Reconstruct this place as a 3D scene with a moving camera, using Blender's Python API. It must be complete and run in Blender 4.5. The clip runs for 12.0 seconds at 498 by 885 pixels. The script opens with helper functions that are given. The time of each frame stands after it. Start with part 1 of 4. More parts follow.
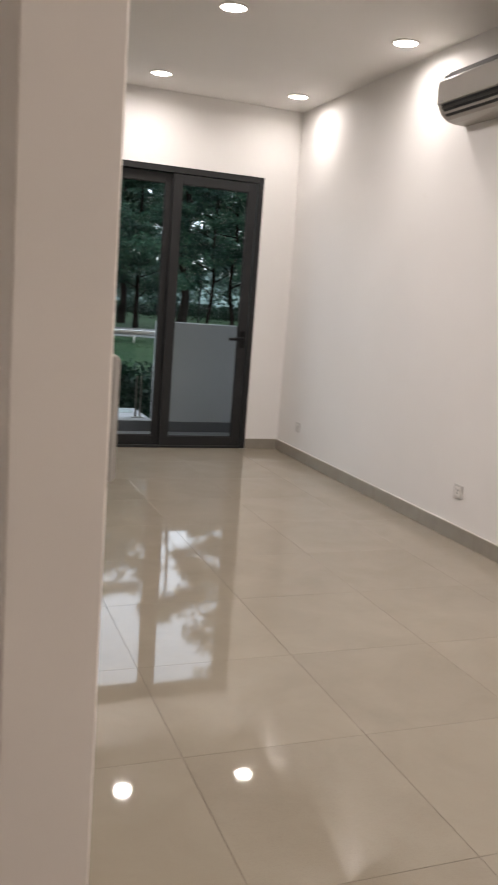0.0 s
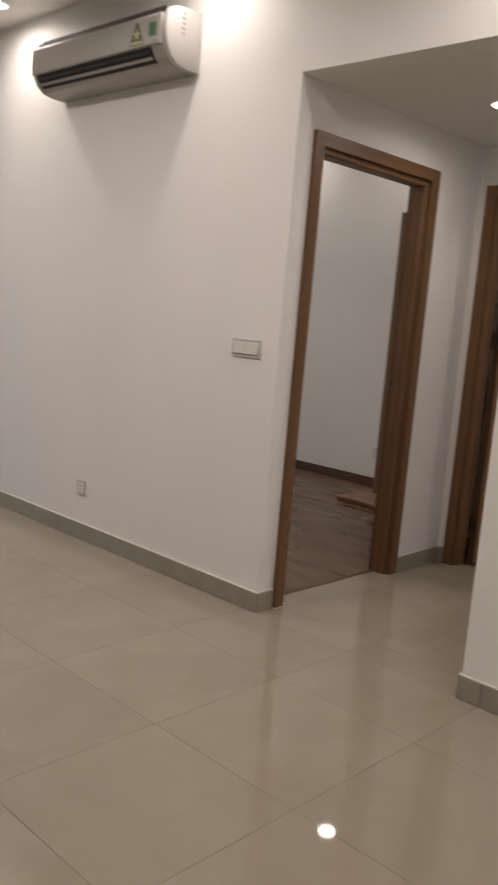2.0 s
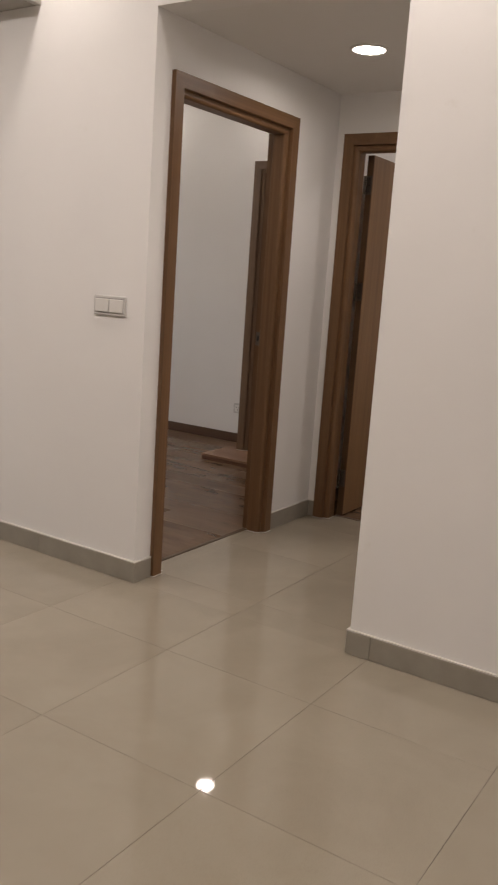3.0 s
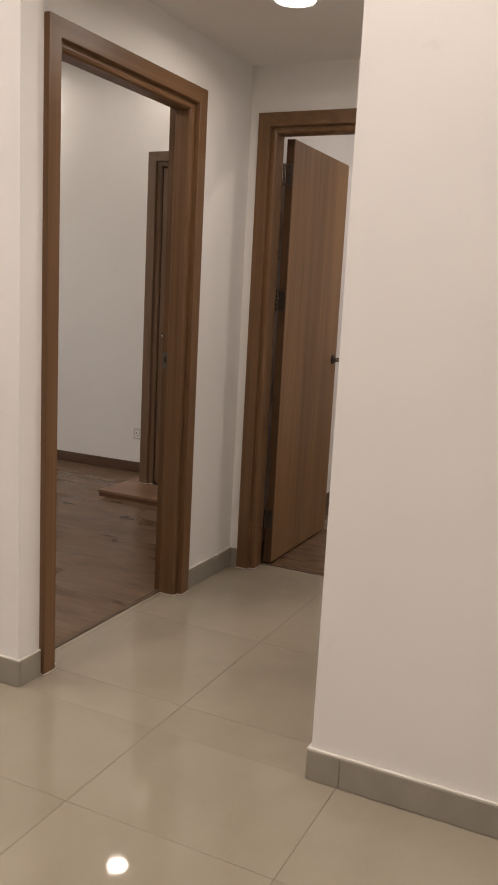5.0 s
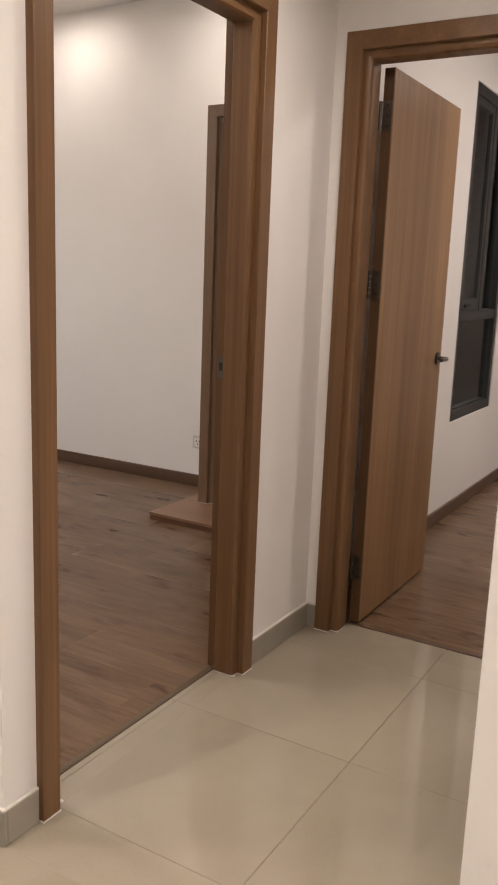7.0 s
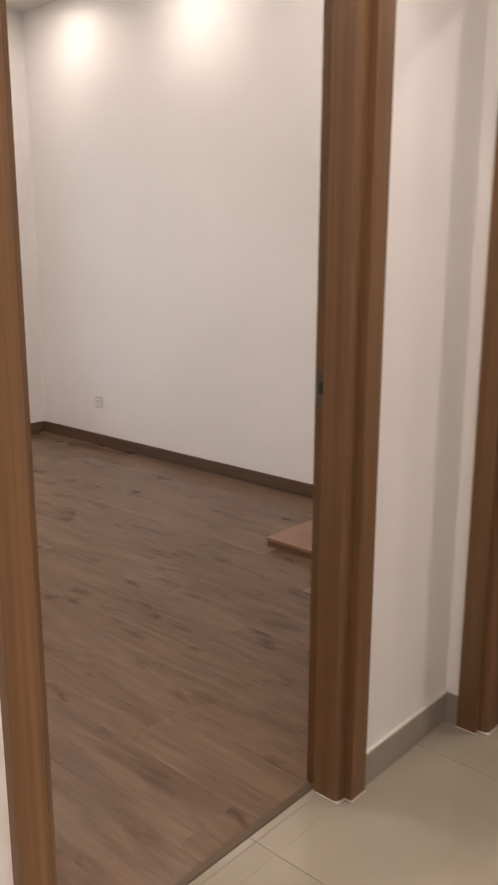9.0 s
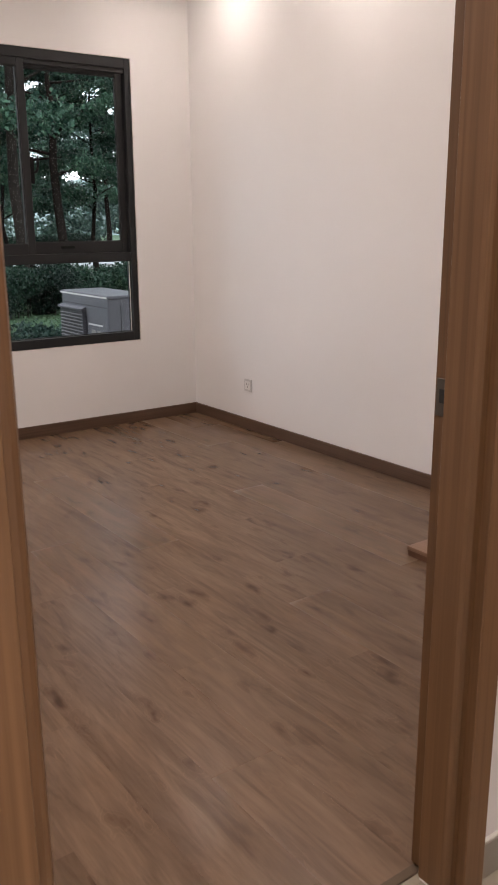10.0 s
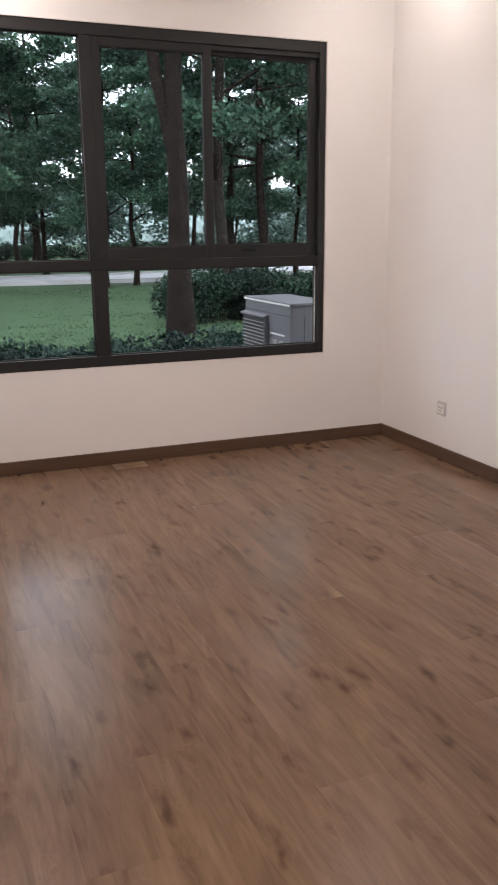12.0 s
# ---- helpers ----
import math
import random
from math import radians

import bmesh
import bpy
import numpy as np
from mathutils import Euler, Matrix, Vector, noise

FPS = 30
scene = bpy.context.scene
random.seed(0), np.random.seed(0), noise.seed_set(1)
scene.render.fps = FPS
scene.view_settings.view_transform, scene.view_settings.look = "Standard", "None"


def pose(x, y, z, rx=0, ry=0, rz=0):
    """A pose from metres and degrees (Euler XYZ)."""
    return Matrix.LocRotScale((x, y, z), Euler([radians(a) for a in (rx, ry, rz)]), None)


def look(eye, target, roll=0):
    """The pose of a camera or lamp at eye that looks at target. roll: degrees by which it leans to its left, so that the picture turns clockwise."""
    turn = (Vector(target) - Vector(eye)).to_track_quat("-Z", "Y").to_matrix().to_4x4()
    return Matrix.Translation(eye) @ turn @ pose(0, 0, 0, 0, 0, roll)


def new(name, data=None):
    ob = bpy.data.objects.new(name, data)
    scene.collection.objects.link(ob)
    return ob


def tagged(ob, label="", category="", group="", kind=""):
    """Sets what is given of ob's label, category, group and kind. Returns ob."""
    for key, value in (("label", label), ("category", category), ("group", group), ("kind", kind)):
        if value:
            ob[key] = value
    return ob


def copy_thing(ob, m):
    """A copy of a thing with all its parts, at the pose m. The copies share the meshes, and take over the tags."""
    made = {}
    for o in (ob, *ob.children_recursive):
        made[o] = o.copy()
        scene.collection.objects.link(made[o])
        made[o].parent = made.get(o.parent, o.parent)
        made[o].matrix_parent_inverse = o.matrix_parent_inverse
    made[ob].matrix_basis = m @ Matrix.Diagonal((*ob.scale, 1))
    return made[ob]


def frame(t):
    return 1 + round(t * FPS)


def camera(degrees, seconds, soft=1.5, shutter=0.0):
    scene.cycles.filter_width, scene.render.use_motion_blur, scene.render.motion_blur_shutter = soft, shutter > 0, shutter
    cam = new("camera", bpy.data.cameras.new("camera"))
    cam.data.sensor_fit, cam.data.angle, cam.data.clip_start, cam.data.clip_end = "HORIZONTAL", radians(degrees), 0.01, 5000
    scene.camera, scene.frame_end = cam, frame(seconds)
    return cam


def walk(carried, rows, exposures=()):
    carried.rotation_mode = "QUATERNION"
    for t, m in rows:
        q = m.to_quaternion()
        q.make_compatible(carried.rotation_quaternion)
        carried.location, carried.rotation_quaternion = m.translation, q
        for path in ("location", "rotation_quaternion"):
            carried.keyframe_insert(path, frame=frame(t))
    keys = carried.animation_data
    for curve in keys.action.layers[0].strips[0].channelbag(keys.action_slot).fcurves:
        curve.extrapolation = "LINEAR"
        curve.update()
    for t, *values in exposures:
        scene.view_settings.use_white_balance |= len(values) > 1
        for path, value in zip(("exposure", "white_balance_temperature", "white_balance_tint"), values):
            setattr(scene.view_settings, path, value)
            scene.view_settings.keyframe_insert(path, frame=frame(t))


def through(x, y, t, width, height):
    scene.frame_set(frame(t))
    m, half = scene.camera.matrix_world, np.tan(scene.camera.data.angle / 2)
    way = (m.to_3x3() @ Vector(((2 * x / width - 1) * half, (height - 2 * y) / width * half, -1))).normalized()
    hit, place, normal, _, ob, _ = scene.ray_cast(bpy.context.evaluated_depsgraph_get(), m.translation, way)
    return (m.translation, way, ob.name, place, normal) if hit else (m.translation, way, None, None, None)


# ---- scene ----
cam = camera(33.4, 12.0, soft=1.8, shutter=0.4)
PATH = [
    (0, (0.212, 0.128, 1.325), (0.916, 1.969, 0.987), 4.4),
    (0.5, (0.267, 0.175, 1.325), (1.159, 1.935, 0.996), 5.1),
    (1, (0.33, 0.222, 1.333), (1.367, 1.905, 1.03), 5.7),
    (1.5, (0.397, 0.268, 1.338), (1.628, 1.819, 1.059), 6.3),
    (2, (0.42, 0.336, 1.331), (1.851, 1.701, 1.033), 4.8),
    (2.5, (0.417, 0.441, 1.327), (1.997, 1.612, 0.963), 3.7),
    (3, (0.461, 0.516, 1.332), (2.112, 1.58, 0.952), 3.9),
    (3.5, (0.627, 0.632, 1.352), (2.338, 1.61, 1.007), 3.4),
    (5.5, (1.258, 1.156, 1.326), (3.04, 1.991, 0.968), 2.9),
    (6, (1.461, 1.307, 1.321), (3.216, 2.186, 0.936), 1.4),
    (6.5, (1.693, 1.382, 1.325), (3.419, 2.314, 0.931), 1.7),
    (8.5, (2.461, 1.673, 1.366), (4.004, 2.87, 0.933), 0.4),
    (9, (2.632, 1.739, 1.36), (4.08, 3.041, 0.902), 0.2),
    (9.5, (2.849, 1.79, 1.37), (4.041, 3.316, 0.872), 1.1),
    (10, (2.989, 1.866, 1.355), (4.112, 3.441, 0.844), -0.4),
    (10.5, (3.097, 1.988, 1.36), (4.235, 3.558, 0.87), -1.6),
    (11, (3.164, 2.097, 1.346), (4.173, 3.756, 0.864), 0.8),
    (11.5, (3.262, 2.205, 1.331), (4.099, 3.954, 0.841), 0.4),
    (12, (3.349, 2.333, 1.321), (4.07, 4.131, 0.828), -0.5),
]
LIGHTNESS = [(0, 1.3, 6600, 11), (0.5, 1.01, 6550, 11), (1, 0.94, 6620, 11), (1.5, 0.82, 6750, 12), (2.5, 0.91, 6900, 12), (3.5, 1.12, 7000, 12),
             (5.5, 1.46, 7150, 12), (6, 1.66, 7200, 12), (6.5, 1.68, 7250, 13), (8.5, 1.88, 7200, 15), (9.5, 1.88, 6980, 17), (10.5, 1.86, 6900, 18), (12, 2.04, 6850, 18)]
walk(cam, [(t, look(eye, target, roll)) for t, eye, target, roll in PATH], LIGHTNESS)


# ---- world, daylight and exposure ----
world = bpy.data.worlds.new("overcast_evening")
scene.world = world
world.use_nodes = True
wn, wl = world.node_tree.nodes, world.node_tree.links
sky = wn.new("ShaderNodeTexSky")
sky.sky_type = "NISHITA"
sky.sun_disc = False
sky.sun_elevation, sky.sun_rotation = radians(42), radians(200)
sky.air_density, sky.dust_density, sky.ozone_density = 1.0, 0.4, 2.5
soften = wn.new("ShaderNodeHueSaturation")
soften.inputs["Saturation"].default_value = 0.68
wl.new(sky.outputs[0], soften.inputs["Color"])
cloud = wn.new("ShaderNodeMix")
cloud.data_type = "RGBA"
cloud.inputs["Factor"].default_value = 0.5
cloud.inputs["B"].default_value = (13.0, 13.4, 14.8, 1)      # an even white cloud layer
wl.new(soften.outputs[0], cloud.inputs["A"])
wl.new(cloud.outputs["Result"], wn["Background"].inputs["Color"])
wn["Background"].inputs["Strength"].default_value = 0.15
sun_data = bpy.data.lights.new("sun", "SUN")
sun_data.energy, sun_data.angle, sun_data.color = 0.5, radians(40), (1.0, 0.97, 0.93)
sun = new("sun", sun_data)
sun.matrix_world = look((-20, -55, 53), (0, 0, 0))
ROOM_WATTS = 5.6
LAMP_COLOR = (1.0, 0.925, 0.905)
LIVING_WATTS, CORRIDOR_WATTS, BEDROOM_WATTS = 4.8, 1.35, 1.8

# ---- sizes of the rooms ----
X, Y1, YB, YW, XR, XD = 3.126, 2.788, 7.047, 7.006, 6.177, 4.672   # faces of the main walls
T = 0.123                      # inner wall thickness
CEIL, CEIL_B, CEIL_C = 2.937, 2.918, 2.355
COR = 1.731                    # the corridor's other wall
SOUTH, WEST = -2.7, -1.1
JX, JY = 5.761, 4.027          # boxed-out wall with the service door
Y2 = 2.826                     # the second room's side of the wall beyond the corridor
OUT = 7.13                     # outer face of the facade
GROUND = -0.35


# ---- materials ----
def nodes_of(name):
    m = bpy.data.materials.new(name)
    m.use_nodes = True
    nt = m.node_tree
    return m, nt.nodes, nt.links, nt.nodes["Principled BSDF"]


def coords(n, l, scale=(1, 1, 1), shuffle=True):
    """Object coordinates in metres, shifted by a random amount for each object."""
    tc = n.new("ShaderNodeTexCoord")
    mp = n.new("ShaderNodeMapping")
    mp.inputs["Scale"].default_value = scale
    l.new(tc.outputs["Object"], mp.inputs["Vector"])
    if shuffle:
        info = n.new("ShaderNodeObjectInfo")
        mul = n.new("ShaderNodeMath")
        mul.operation = "MULTIPLY"
        mul.inputs[1].default_value = 47.0
        l.new(info.outputs["Random"], mul.inputs[0])
        l.new(mul.outputs[0], mp.inputs["Location"])
    return mp.outputs["Vector"]


def noise_tex(n, l, vec, scale, detail=4.0, rough=0.55, distortion=0.0):
    t = n.new("ShaderNodeTexNoise")
    t.inputs["Scale"].default_value = scale
    t.inputs["Detail"].default_value = detail
    t.inputs["Roughness"].default_value = rough
    t.inputs["Distortion"].default_value = distortion
    l.new(vec, t.inputs["Vector"])
    return t.outputs["Fac"]


def ramp(n, l, fac, stops):
    r = n.new("ShaderNodeValToRGB")
    el = r.color_ramp.elements
    while len(el) < len(stops):
        el.new(0.5)
    for e, (p, c) in zip(el, stops):
        e.position, e.color = p, (*c, 1)
    l.new(fac, r.inputs["Fac"])
    return r.outputs["Color"]


def mix(n, l, a, b, fac=0.5, mode="MIX"):
    m = n.new("ShaderNodeMix")
    m.data_type, m.blend_type = "RGBA", mode
    for sock, v in ((m.inputs[6], a), (m.inputs[7], b)):
        if isinstance(v, tuple):
            sock.default_value = (*v, 1)
        else:
            l.new(v, sock)
    if isinstance(fac, float):
        m.inputs[0].default_value = fac
    else:
        l.new(fac, m.inputs[0])
    return m.outputs[2]


def bump(n, l, bsdf, height, strength, distance=0.002):
    b = n.new("ShaderNodeBump")
    b.inputs["Strength"].default_value = strength
    b.inputs["Distance"].default_value = distance
    l.new(height, b.inputs["Height"])
    l.new(b.outputs["Normal"], bsdf.inputs["Normal"])


def plain(name, color, rough=0.5, metal=0.0, vary=0.06, scale=6.0, grain=0.05, grain_scale=120.0, spec=0.5):
    """A surface with soft large-scale variation and a fine relief."""
    m, n, l, b = nodes_of(name)
    v = coords(n, l)
    lo = tuple(c * (1 - vary) for c in color)
    hi = tuple(min(1, c * (1 + vary)) for c in color)
    l.new(ramp(n, l, noise_tex(n, l, v, scale), [(0.3, lo), (0.7, hi)]), b.inputs["Base Color"])
    b.inputs["Roughness"].default_value = rough
    b.inputs["Metallic"].default_value = metal
    b.inputs["Specular IOR Level"].default_value = spec
    if grain:
        bump(n, l, b, noise_tex(n, l, v, grain_scale, 3.0), grain)
    return m


def wall_paint(name, color):
    m, n, l, b = nodes_of(name)
    v = coords(n, l, shuffle=False)
    c = ramp(n, l, noise_tex(n, l, v, 1.3, 3.0), [(0.3, tuple(x * 0.965 for x in color)), (0.7, color)])
    smudge = ramp(n, l, noise_tex(n, l, v, 5.5, 6.0, 0.7), [(0.66, (1, 1, 1)), (0.80, (0.93, 0.92, 0.90))])
    l.new(mix(n, l, c, smudge, 1.0, "MULTIPLY"), b.inputs["Base Color"])
    b.inputs["Roughness"].default_value = 0.62
    b.inputs["Specular IOR Level"].default_value = 0.3
    bump(n, l, b, noise_tex(n, l, v, 260.0, 3.0), 0.08, 0.001)
    return m


def wood(name, dark, light, axis=2, rough=0.42, fine=1.0, band=9.0, gloss=0.4):
    """Veneer whose grain runs along one axis."""
    m, n, l, b = nodes_of(name)
    wide = [band, band, band]
    wide[axis] = 0.22
    thin = [130.0 * fine] * 3
    thin[axis] = 1.6
    v1, v2 = coords(n, l, tuple(wide)), coords(n, l, tuple(thin))
    a = ramp(n, l, noise_tex(n, l, v1, 1.0, 5.0, 0.6, 0.4), [(0.32, dark), (0.68, light)])
    f = noise_tex(n, l, v2, 1.0, 4.0, 0.6)
    streak = ramp(n, l, f, [(0.30, (0.76, 0.74, 0.70)), (0.62, (1, 1, 1))])
    l.new(mix(n, l, a, streak, 1.0, "MULTIPLY"), b.inputs["Base Color"])
    b.inputs["Roughness"].default_value = rough
    b.inputs["Specular IOR Level"].default_value = gloss
    bump(n, l, b, f, 0.12, 0.0006)
    return m


def laminate():
    """Brown oak laminate: fine straight grain along y, soft dark knots with pale rings round them, a tone of its own on each board."""
    m, n, l, b = nodes_of("oak_laminate")
    wide, mid, fine, kn = coords(n, l, (9, 1.3, 9)), coords(n, l, (22, 3.0, 22)), coords(n, l, (95, 8.0, 95)), coords(n, l, (10.0, 4.6, 10.0))
    base = ramp(n, l, noise_tex(n, l, wide, 1.0, 2.0, 0.5, 1.0), [(0.26, (0.131, 0.080, 0.048)), (0.50, (0.157, 0.098, 0.061)), (0.76, (0.182, 0.117, 0.074))])
    figure = ramp(n, l, noise_tex(n, l, mid, 1.0, 3.0, 0.6, 1.0), [(0.30, (0.73, 0.71, 0.69)), (0.50, (1, 1, 1)), (0.68, (1.16, 1.155, 1.15))])
    col = mix(n, l, base, figure, 1.0, "MULTIPLY")
    pores = ramp(n, l, noise_tex(n, l, fine, 1.0, 3.0, 0.6), [(0.34, (0.91, 0.90, 0.89)), (0.55, (1, 1, 1)), (0.72, (1.05, 1.05, 1.05))])
    col = mix(n, l, col, pores, 1.0, "MULTIPLY")
    vo = n.new("ShaderNodeTexVoronoi")
    vo.inputs["Scale"].default_value = 0.95
    bend = n.new("ShaderNodeVectorMath")
    bend.operation = "ADD"
    warp = n.new("ShaderNodeTexNoise")
    warp.inputs["Scale"].default_value = 1.6
    l.new(kn, warp.inputs["Vector"])
    l.new(kn, bend.inputs[0])
    l.new(warp.outputs["Color"], bend.inputs[1])
    l.new(bend.outputs[0], vo.inputs["Vector"])
    spot = ramp(n, l, vo.outputs["Distance"], [(0.05, (0.42, 0.35, 0.31)), (0.15, (0.70, 0.65, 0.61)), (0.30, (1, 1, 1))])
    col = mix(n, l, col, spot, 0.85, "MULTIPLY")
    turn = n.new("ShaderNodeMath")
    turn.operation = "MULTIPLY"
    turn.inputs[1].default_value = 78.0
    l.new(vo.outputs["Distance"], turn.inputs[0])
    wave = n.new("ShaderNodeMath")
    wave.operation = "SINE"
    l.new(turn.outputs[0], wave.inputs[0])
    rings = ramp(n, l, wave.outputs[0], [(0.20, (0.93, 0.92, 0.91)), (0.95, (1.10, 1.09, 1.08))])
    near = ramp(n, l, vo.outputs["Distance"], [(0.14, (0, 0, 0)), (0.26, (0.8, 0.8, 0.8)), (0.46, (0, 0, 0))])
    col = mix(n, l, col, mix(n, l, (1.0, 1.0, 1.0), rings, near), 1.0, "MULTIPLY")
    info = n.new("ShaderNodeObjectInfo")
    tone = ramp(n, l, info.outputs["Random"], [(0.0, (0.955, 0.95, 0.945)), (1.0, (1.03, 1.03, 1.03))])
    l.new(mix(n, l, col, tone, 1.0, "MULTIPLY"), b.inputs["Base Color"])
    gloss = n.new("ShaderNodeMapRange")
    gloss.inputs["To Min"].default_value, gloss.inputs["To Max"].default_value = 0.245, 0.285
    l.new(info.outputs["Random"], gloss.inputs["Value"])
    l.new(gloss.outputs[0], b.inputs["Roughness"])
    b.inputs["IOR"].default_value = 1.30
    return m


def polished_tile():
    """Polished beige porcelain with faint clouds and specks."""
    m, n, l, b = nodes_of("polished_porcelain")
    v = coords(n, l)
    c = ramp(n, l, noise_tex(n, l, v, 3.0, 6.0, 0.6, 0.5), [(0.3, (0.293, 0.252, 0.193)), (0.7, (0.331, 0.289, 0.227))])
    s = ramp(n, l, noise_tex(n, l, v, 420.0, 2.0), [(0.36, (0.93, 0.92, 0.91)), (0.5, (1, 1, 1))])
    scuff = ramp(n, l, noise_tex(n, l, v, 9.0, 7.0, 0.75, 0.6), [(0.70, (1, 1, 1)), (0.78, (0.80, 0.78, 0.75))])
    s = mix(n, l, s, scuff, 1.0, "MULTIPLY")
    info = n.new("ShaderNodeObjectInfo")
    tone = ramp(n, l, info.outputs["Random"], [(0.0, (0.965, 0.965, 0.965)), (1.0, (1, 1, 1))])
    l.new(mix(n, l, mix(n, l, c, s, 1.0, "MULTIPLY"), tone, 1.0, "MULTIPLY"), b.inputs["Base Color"])
    r = n.new("ShaderNodeMapRange")
    r.inputs["To Min"].default_value, r.inputs["To Max"].default_value = 0.018, 0.05
    l.new(noise_tex(n, l, v, 5.0, 5.0), r.inputs["Value"])
    l.new(r.outputs[0], b.inputs["Roughness"])
    return m


def glass(name, tint, ior=1.2):
    m, n, l, b = nodes_of(name)
    n.remove(b)
    clear, gloss, f, mx = (n.new("ShaderNodeBsdfTransparent"), n.new("ShaderNodeBsdfGlossy"), n.new("ShaderNodeFresnel"), n.new("ShaderNodeMixShader"))
    clear.inputs["Color"].default_value = (*tint, 1)
    gloss.inputs["Roughness"].default_value = 0.0
    f.inputs["IOR"].default_value = ior
    l.new(f.outputs[0], mx.inputs[0])
    l.new(clear.outputs[0], mx.inputs[1])
    l.new(gloss.outputs[0], mx.inputs[2])
    l.new(mx.outputs[0], n["Material Output"].inputs["Surface"])
    return m


def foliage(name, dark, light, through=0.25):
    """Leaves: each one has a tone of its own, and lets some light through."""
    m, n, l, b = nodes_of(name)
    g = n.new("ShaderNodeNewGeometry")
    c = ramp(n, l, g.outputs["Random Per Island"], [(0.0, dark), (1.0, light)])
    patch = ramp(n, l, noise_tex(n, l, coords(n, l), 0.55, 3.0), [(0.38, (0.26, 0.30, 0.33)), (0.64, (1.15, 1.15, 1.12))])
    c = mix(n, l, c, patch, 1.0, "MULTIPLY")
    l.new(c, b.inputs["Base Color"])
    b.inputs["Roughness"].default_value = 0.5
    b.inputs["Specular IOR Level"].default_value = 0.14
    tr, mx = n.new("ShaderNodeBsdfTranslucent"), n.new("ShaderNodeMixShader")
    l.new(c, tr.inputs["Color"])
    mx.inputs[0].default_value = through
    l.new(b.outputs[0], mx.inputs[1])
    l.new(tr.outputs[0], mx.inputs[2])
    l.new(mx.outputs[0], n["Material Output"].inputs["Surface"])
    return m


def glow(name, color, strength):
    m, n, l, b = nodes_of(name)
    b.inputs["Base Color"].default_value = (0.9, 0.9, 0.9, 1)
    b.inputs["Emission Color"].default_value = (*color, 1)
    b.inputs["Emission Strength"].default_value = strength
    return m


def lawn():
    m, n, l, b = nodes_of("lawn_grass")
    v = coords(n, l, shuffle=False)
    c = ramp(n, l, noise_tex(n, l, v, 0.35, 6.0, 0.65), [(0.3, (0.029, 0.056, 0.030)), (0.55, (0.043, 0.080, 0.040)), (0.75, (0.060, 0.092, 0.050))])
    f = noise_tex(n, l, v, 4.0, 8.0, 0.75)
    s = ramp(n, l, f, [(0.35, (0.62, 0.64, 0.58)), (0.62, (1, 1, 1))])
    l.new(mix(n, l, c, s, 1.0, "MULTIPLY"), b.inputs["Base Color"])
    b.inputs["Roughness"].default_value = 0.9
    b.inputs["Specular IOR Level"].default_value = 0.1
    bump(n, l, b, f, 0.25, 0.03)
    return m


WALL = wall_paint("white_wall_paint", (0.82, 0.801, 0.781))
CEILING = wall_paint("white_ceiling_paint", (0.80, 0.78, 0.75))
TILE = polished_tile()
GROUT = plain("tile_joint", (0.125, 0.10, 0.075), 0.8, vary=0.65, scale=3.5)
SKIRT = plain("grey_porcelain_skirting", (0.30, 0.272, 0.228), 0.35, vary=0.08, scale=9)
SEAL = plain("white_sealant", (0.66, 0.63, 0.58), 0.5)
PLANK = laminate()
BROWN = wood("brown_skirting_wood", (0.090, 0.049, 0.030), (0.130, 0.076, 0.050), 0)
BROWN_Y = wood("brown_skirting_wood_along", (0.090, 0.049, 0.030), (0.130, 0.076, 0.050), 1)
OAK = wood("oak_veneer", (0.130, 0.065, 0.028), (0.212, 0.113, 0.054), 2, band=14)
OAK_X = wood("oak_veneer_across", (0.130, 0.065, 0.028), (0.212, 0.113, 0.054), 0, band=14)
OAK_Y = wood("oak_veneer_along", (0.130, 0.065, 0.028), (0.212, 0.113, 0.054), 1, band=14)
LEAF_OAK = wood("oak_door_leaf", (0.150, 0.077, 0.033), (0.350, 0.196, 0.091), 2, band=5)
EDGE = wood("dark_oak_edge_band", (0.075, 0.038, 0.018), (0.115, 0.062, 0.030), 2)
GREY_OAK = wood("greyish_oak_veneer", (0.165, 0.098, 0.058), (0.235, 0.150, 0.094), 2, band=12)
GREY_OAK_Y = wood("greyish_oak_veneer_along", (0.165, 0.098, 0.058), (0.235, 0.150, 0.094), 1, band=12)
STEP_WOOD = wood("reddish_step_wood", (0.21, 0.115, 0.072), (0.30, 0.18, 0.115), 1, band=8)
STEEL = plain("brushed_steel", (0.55, 0.53, 0.50), 0.28, 1.0, grain=0.02)
NICKEL = plain("dull_nickel", (0.085, 0.074, 0.062), 0.38, 1.0, grain=0.02)
SATIN = plain("satin_steel", (0.145, 0.128, 0.108), 0.36, 1.0, grain=0.02)
DARK_STEEL = plain("dark_hole", (0.02, 0.02, 0.02), 0.6)
FRAME = plain("charcoal_aluminium", (0.0145, 0.0152, 0.0160), 0.5, 0.0, grain=0.08, grain_scale=400, spec=0.35)
BLACK = plain("black_plastic", (0.005, 0.005, 0.005), 0.5, spec=0.2)
GASKET = plain("rubber_gasket", (0.01, 0.01, 0.01), 0.7)
GLASS = glass("tinted_window_glass", (0.835, 0.875, 0.875), 1.15)
CLEAR = glass("clear_glass", (0.9, 0.95, 0.93))
PLATE = plain("pale_grey_plastic", (0.56, 0.54, 0.52), 0.35, vary=0.02, grain=0.02)
PLASTIC = plain("white_plastic", (0.74, 0.72, 0.69), 0.35, vary=0.02, grain=0.02)
CAP = plain("white_appliance_plastic", (0.52, 0.50, 0.475), 0.4, vary=0.02, grain=0.02)
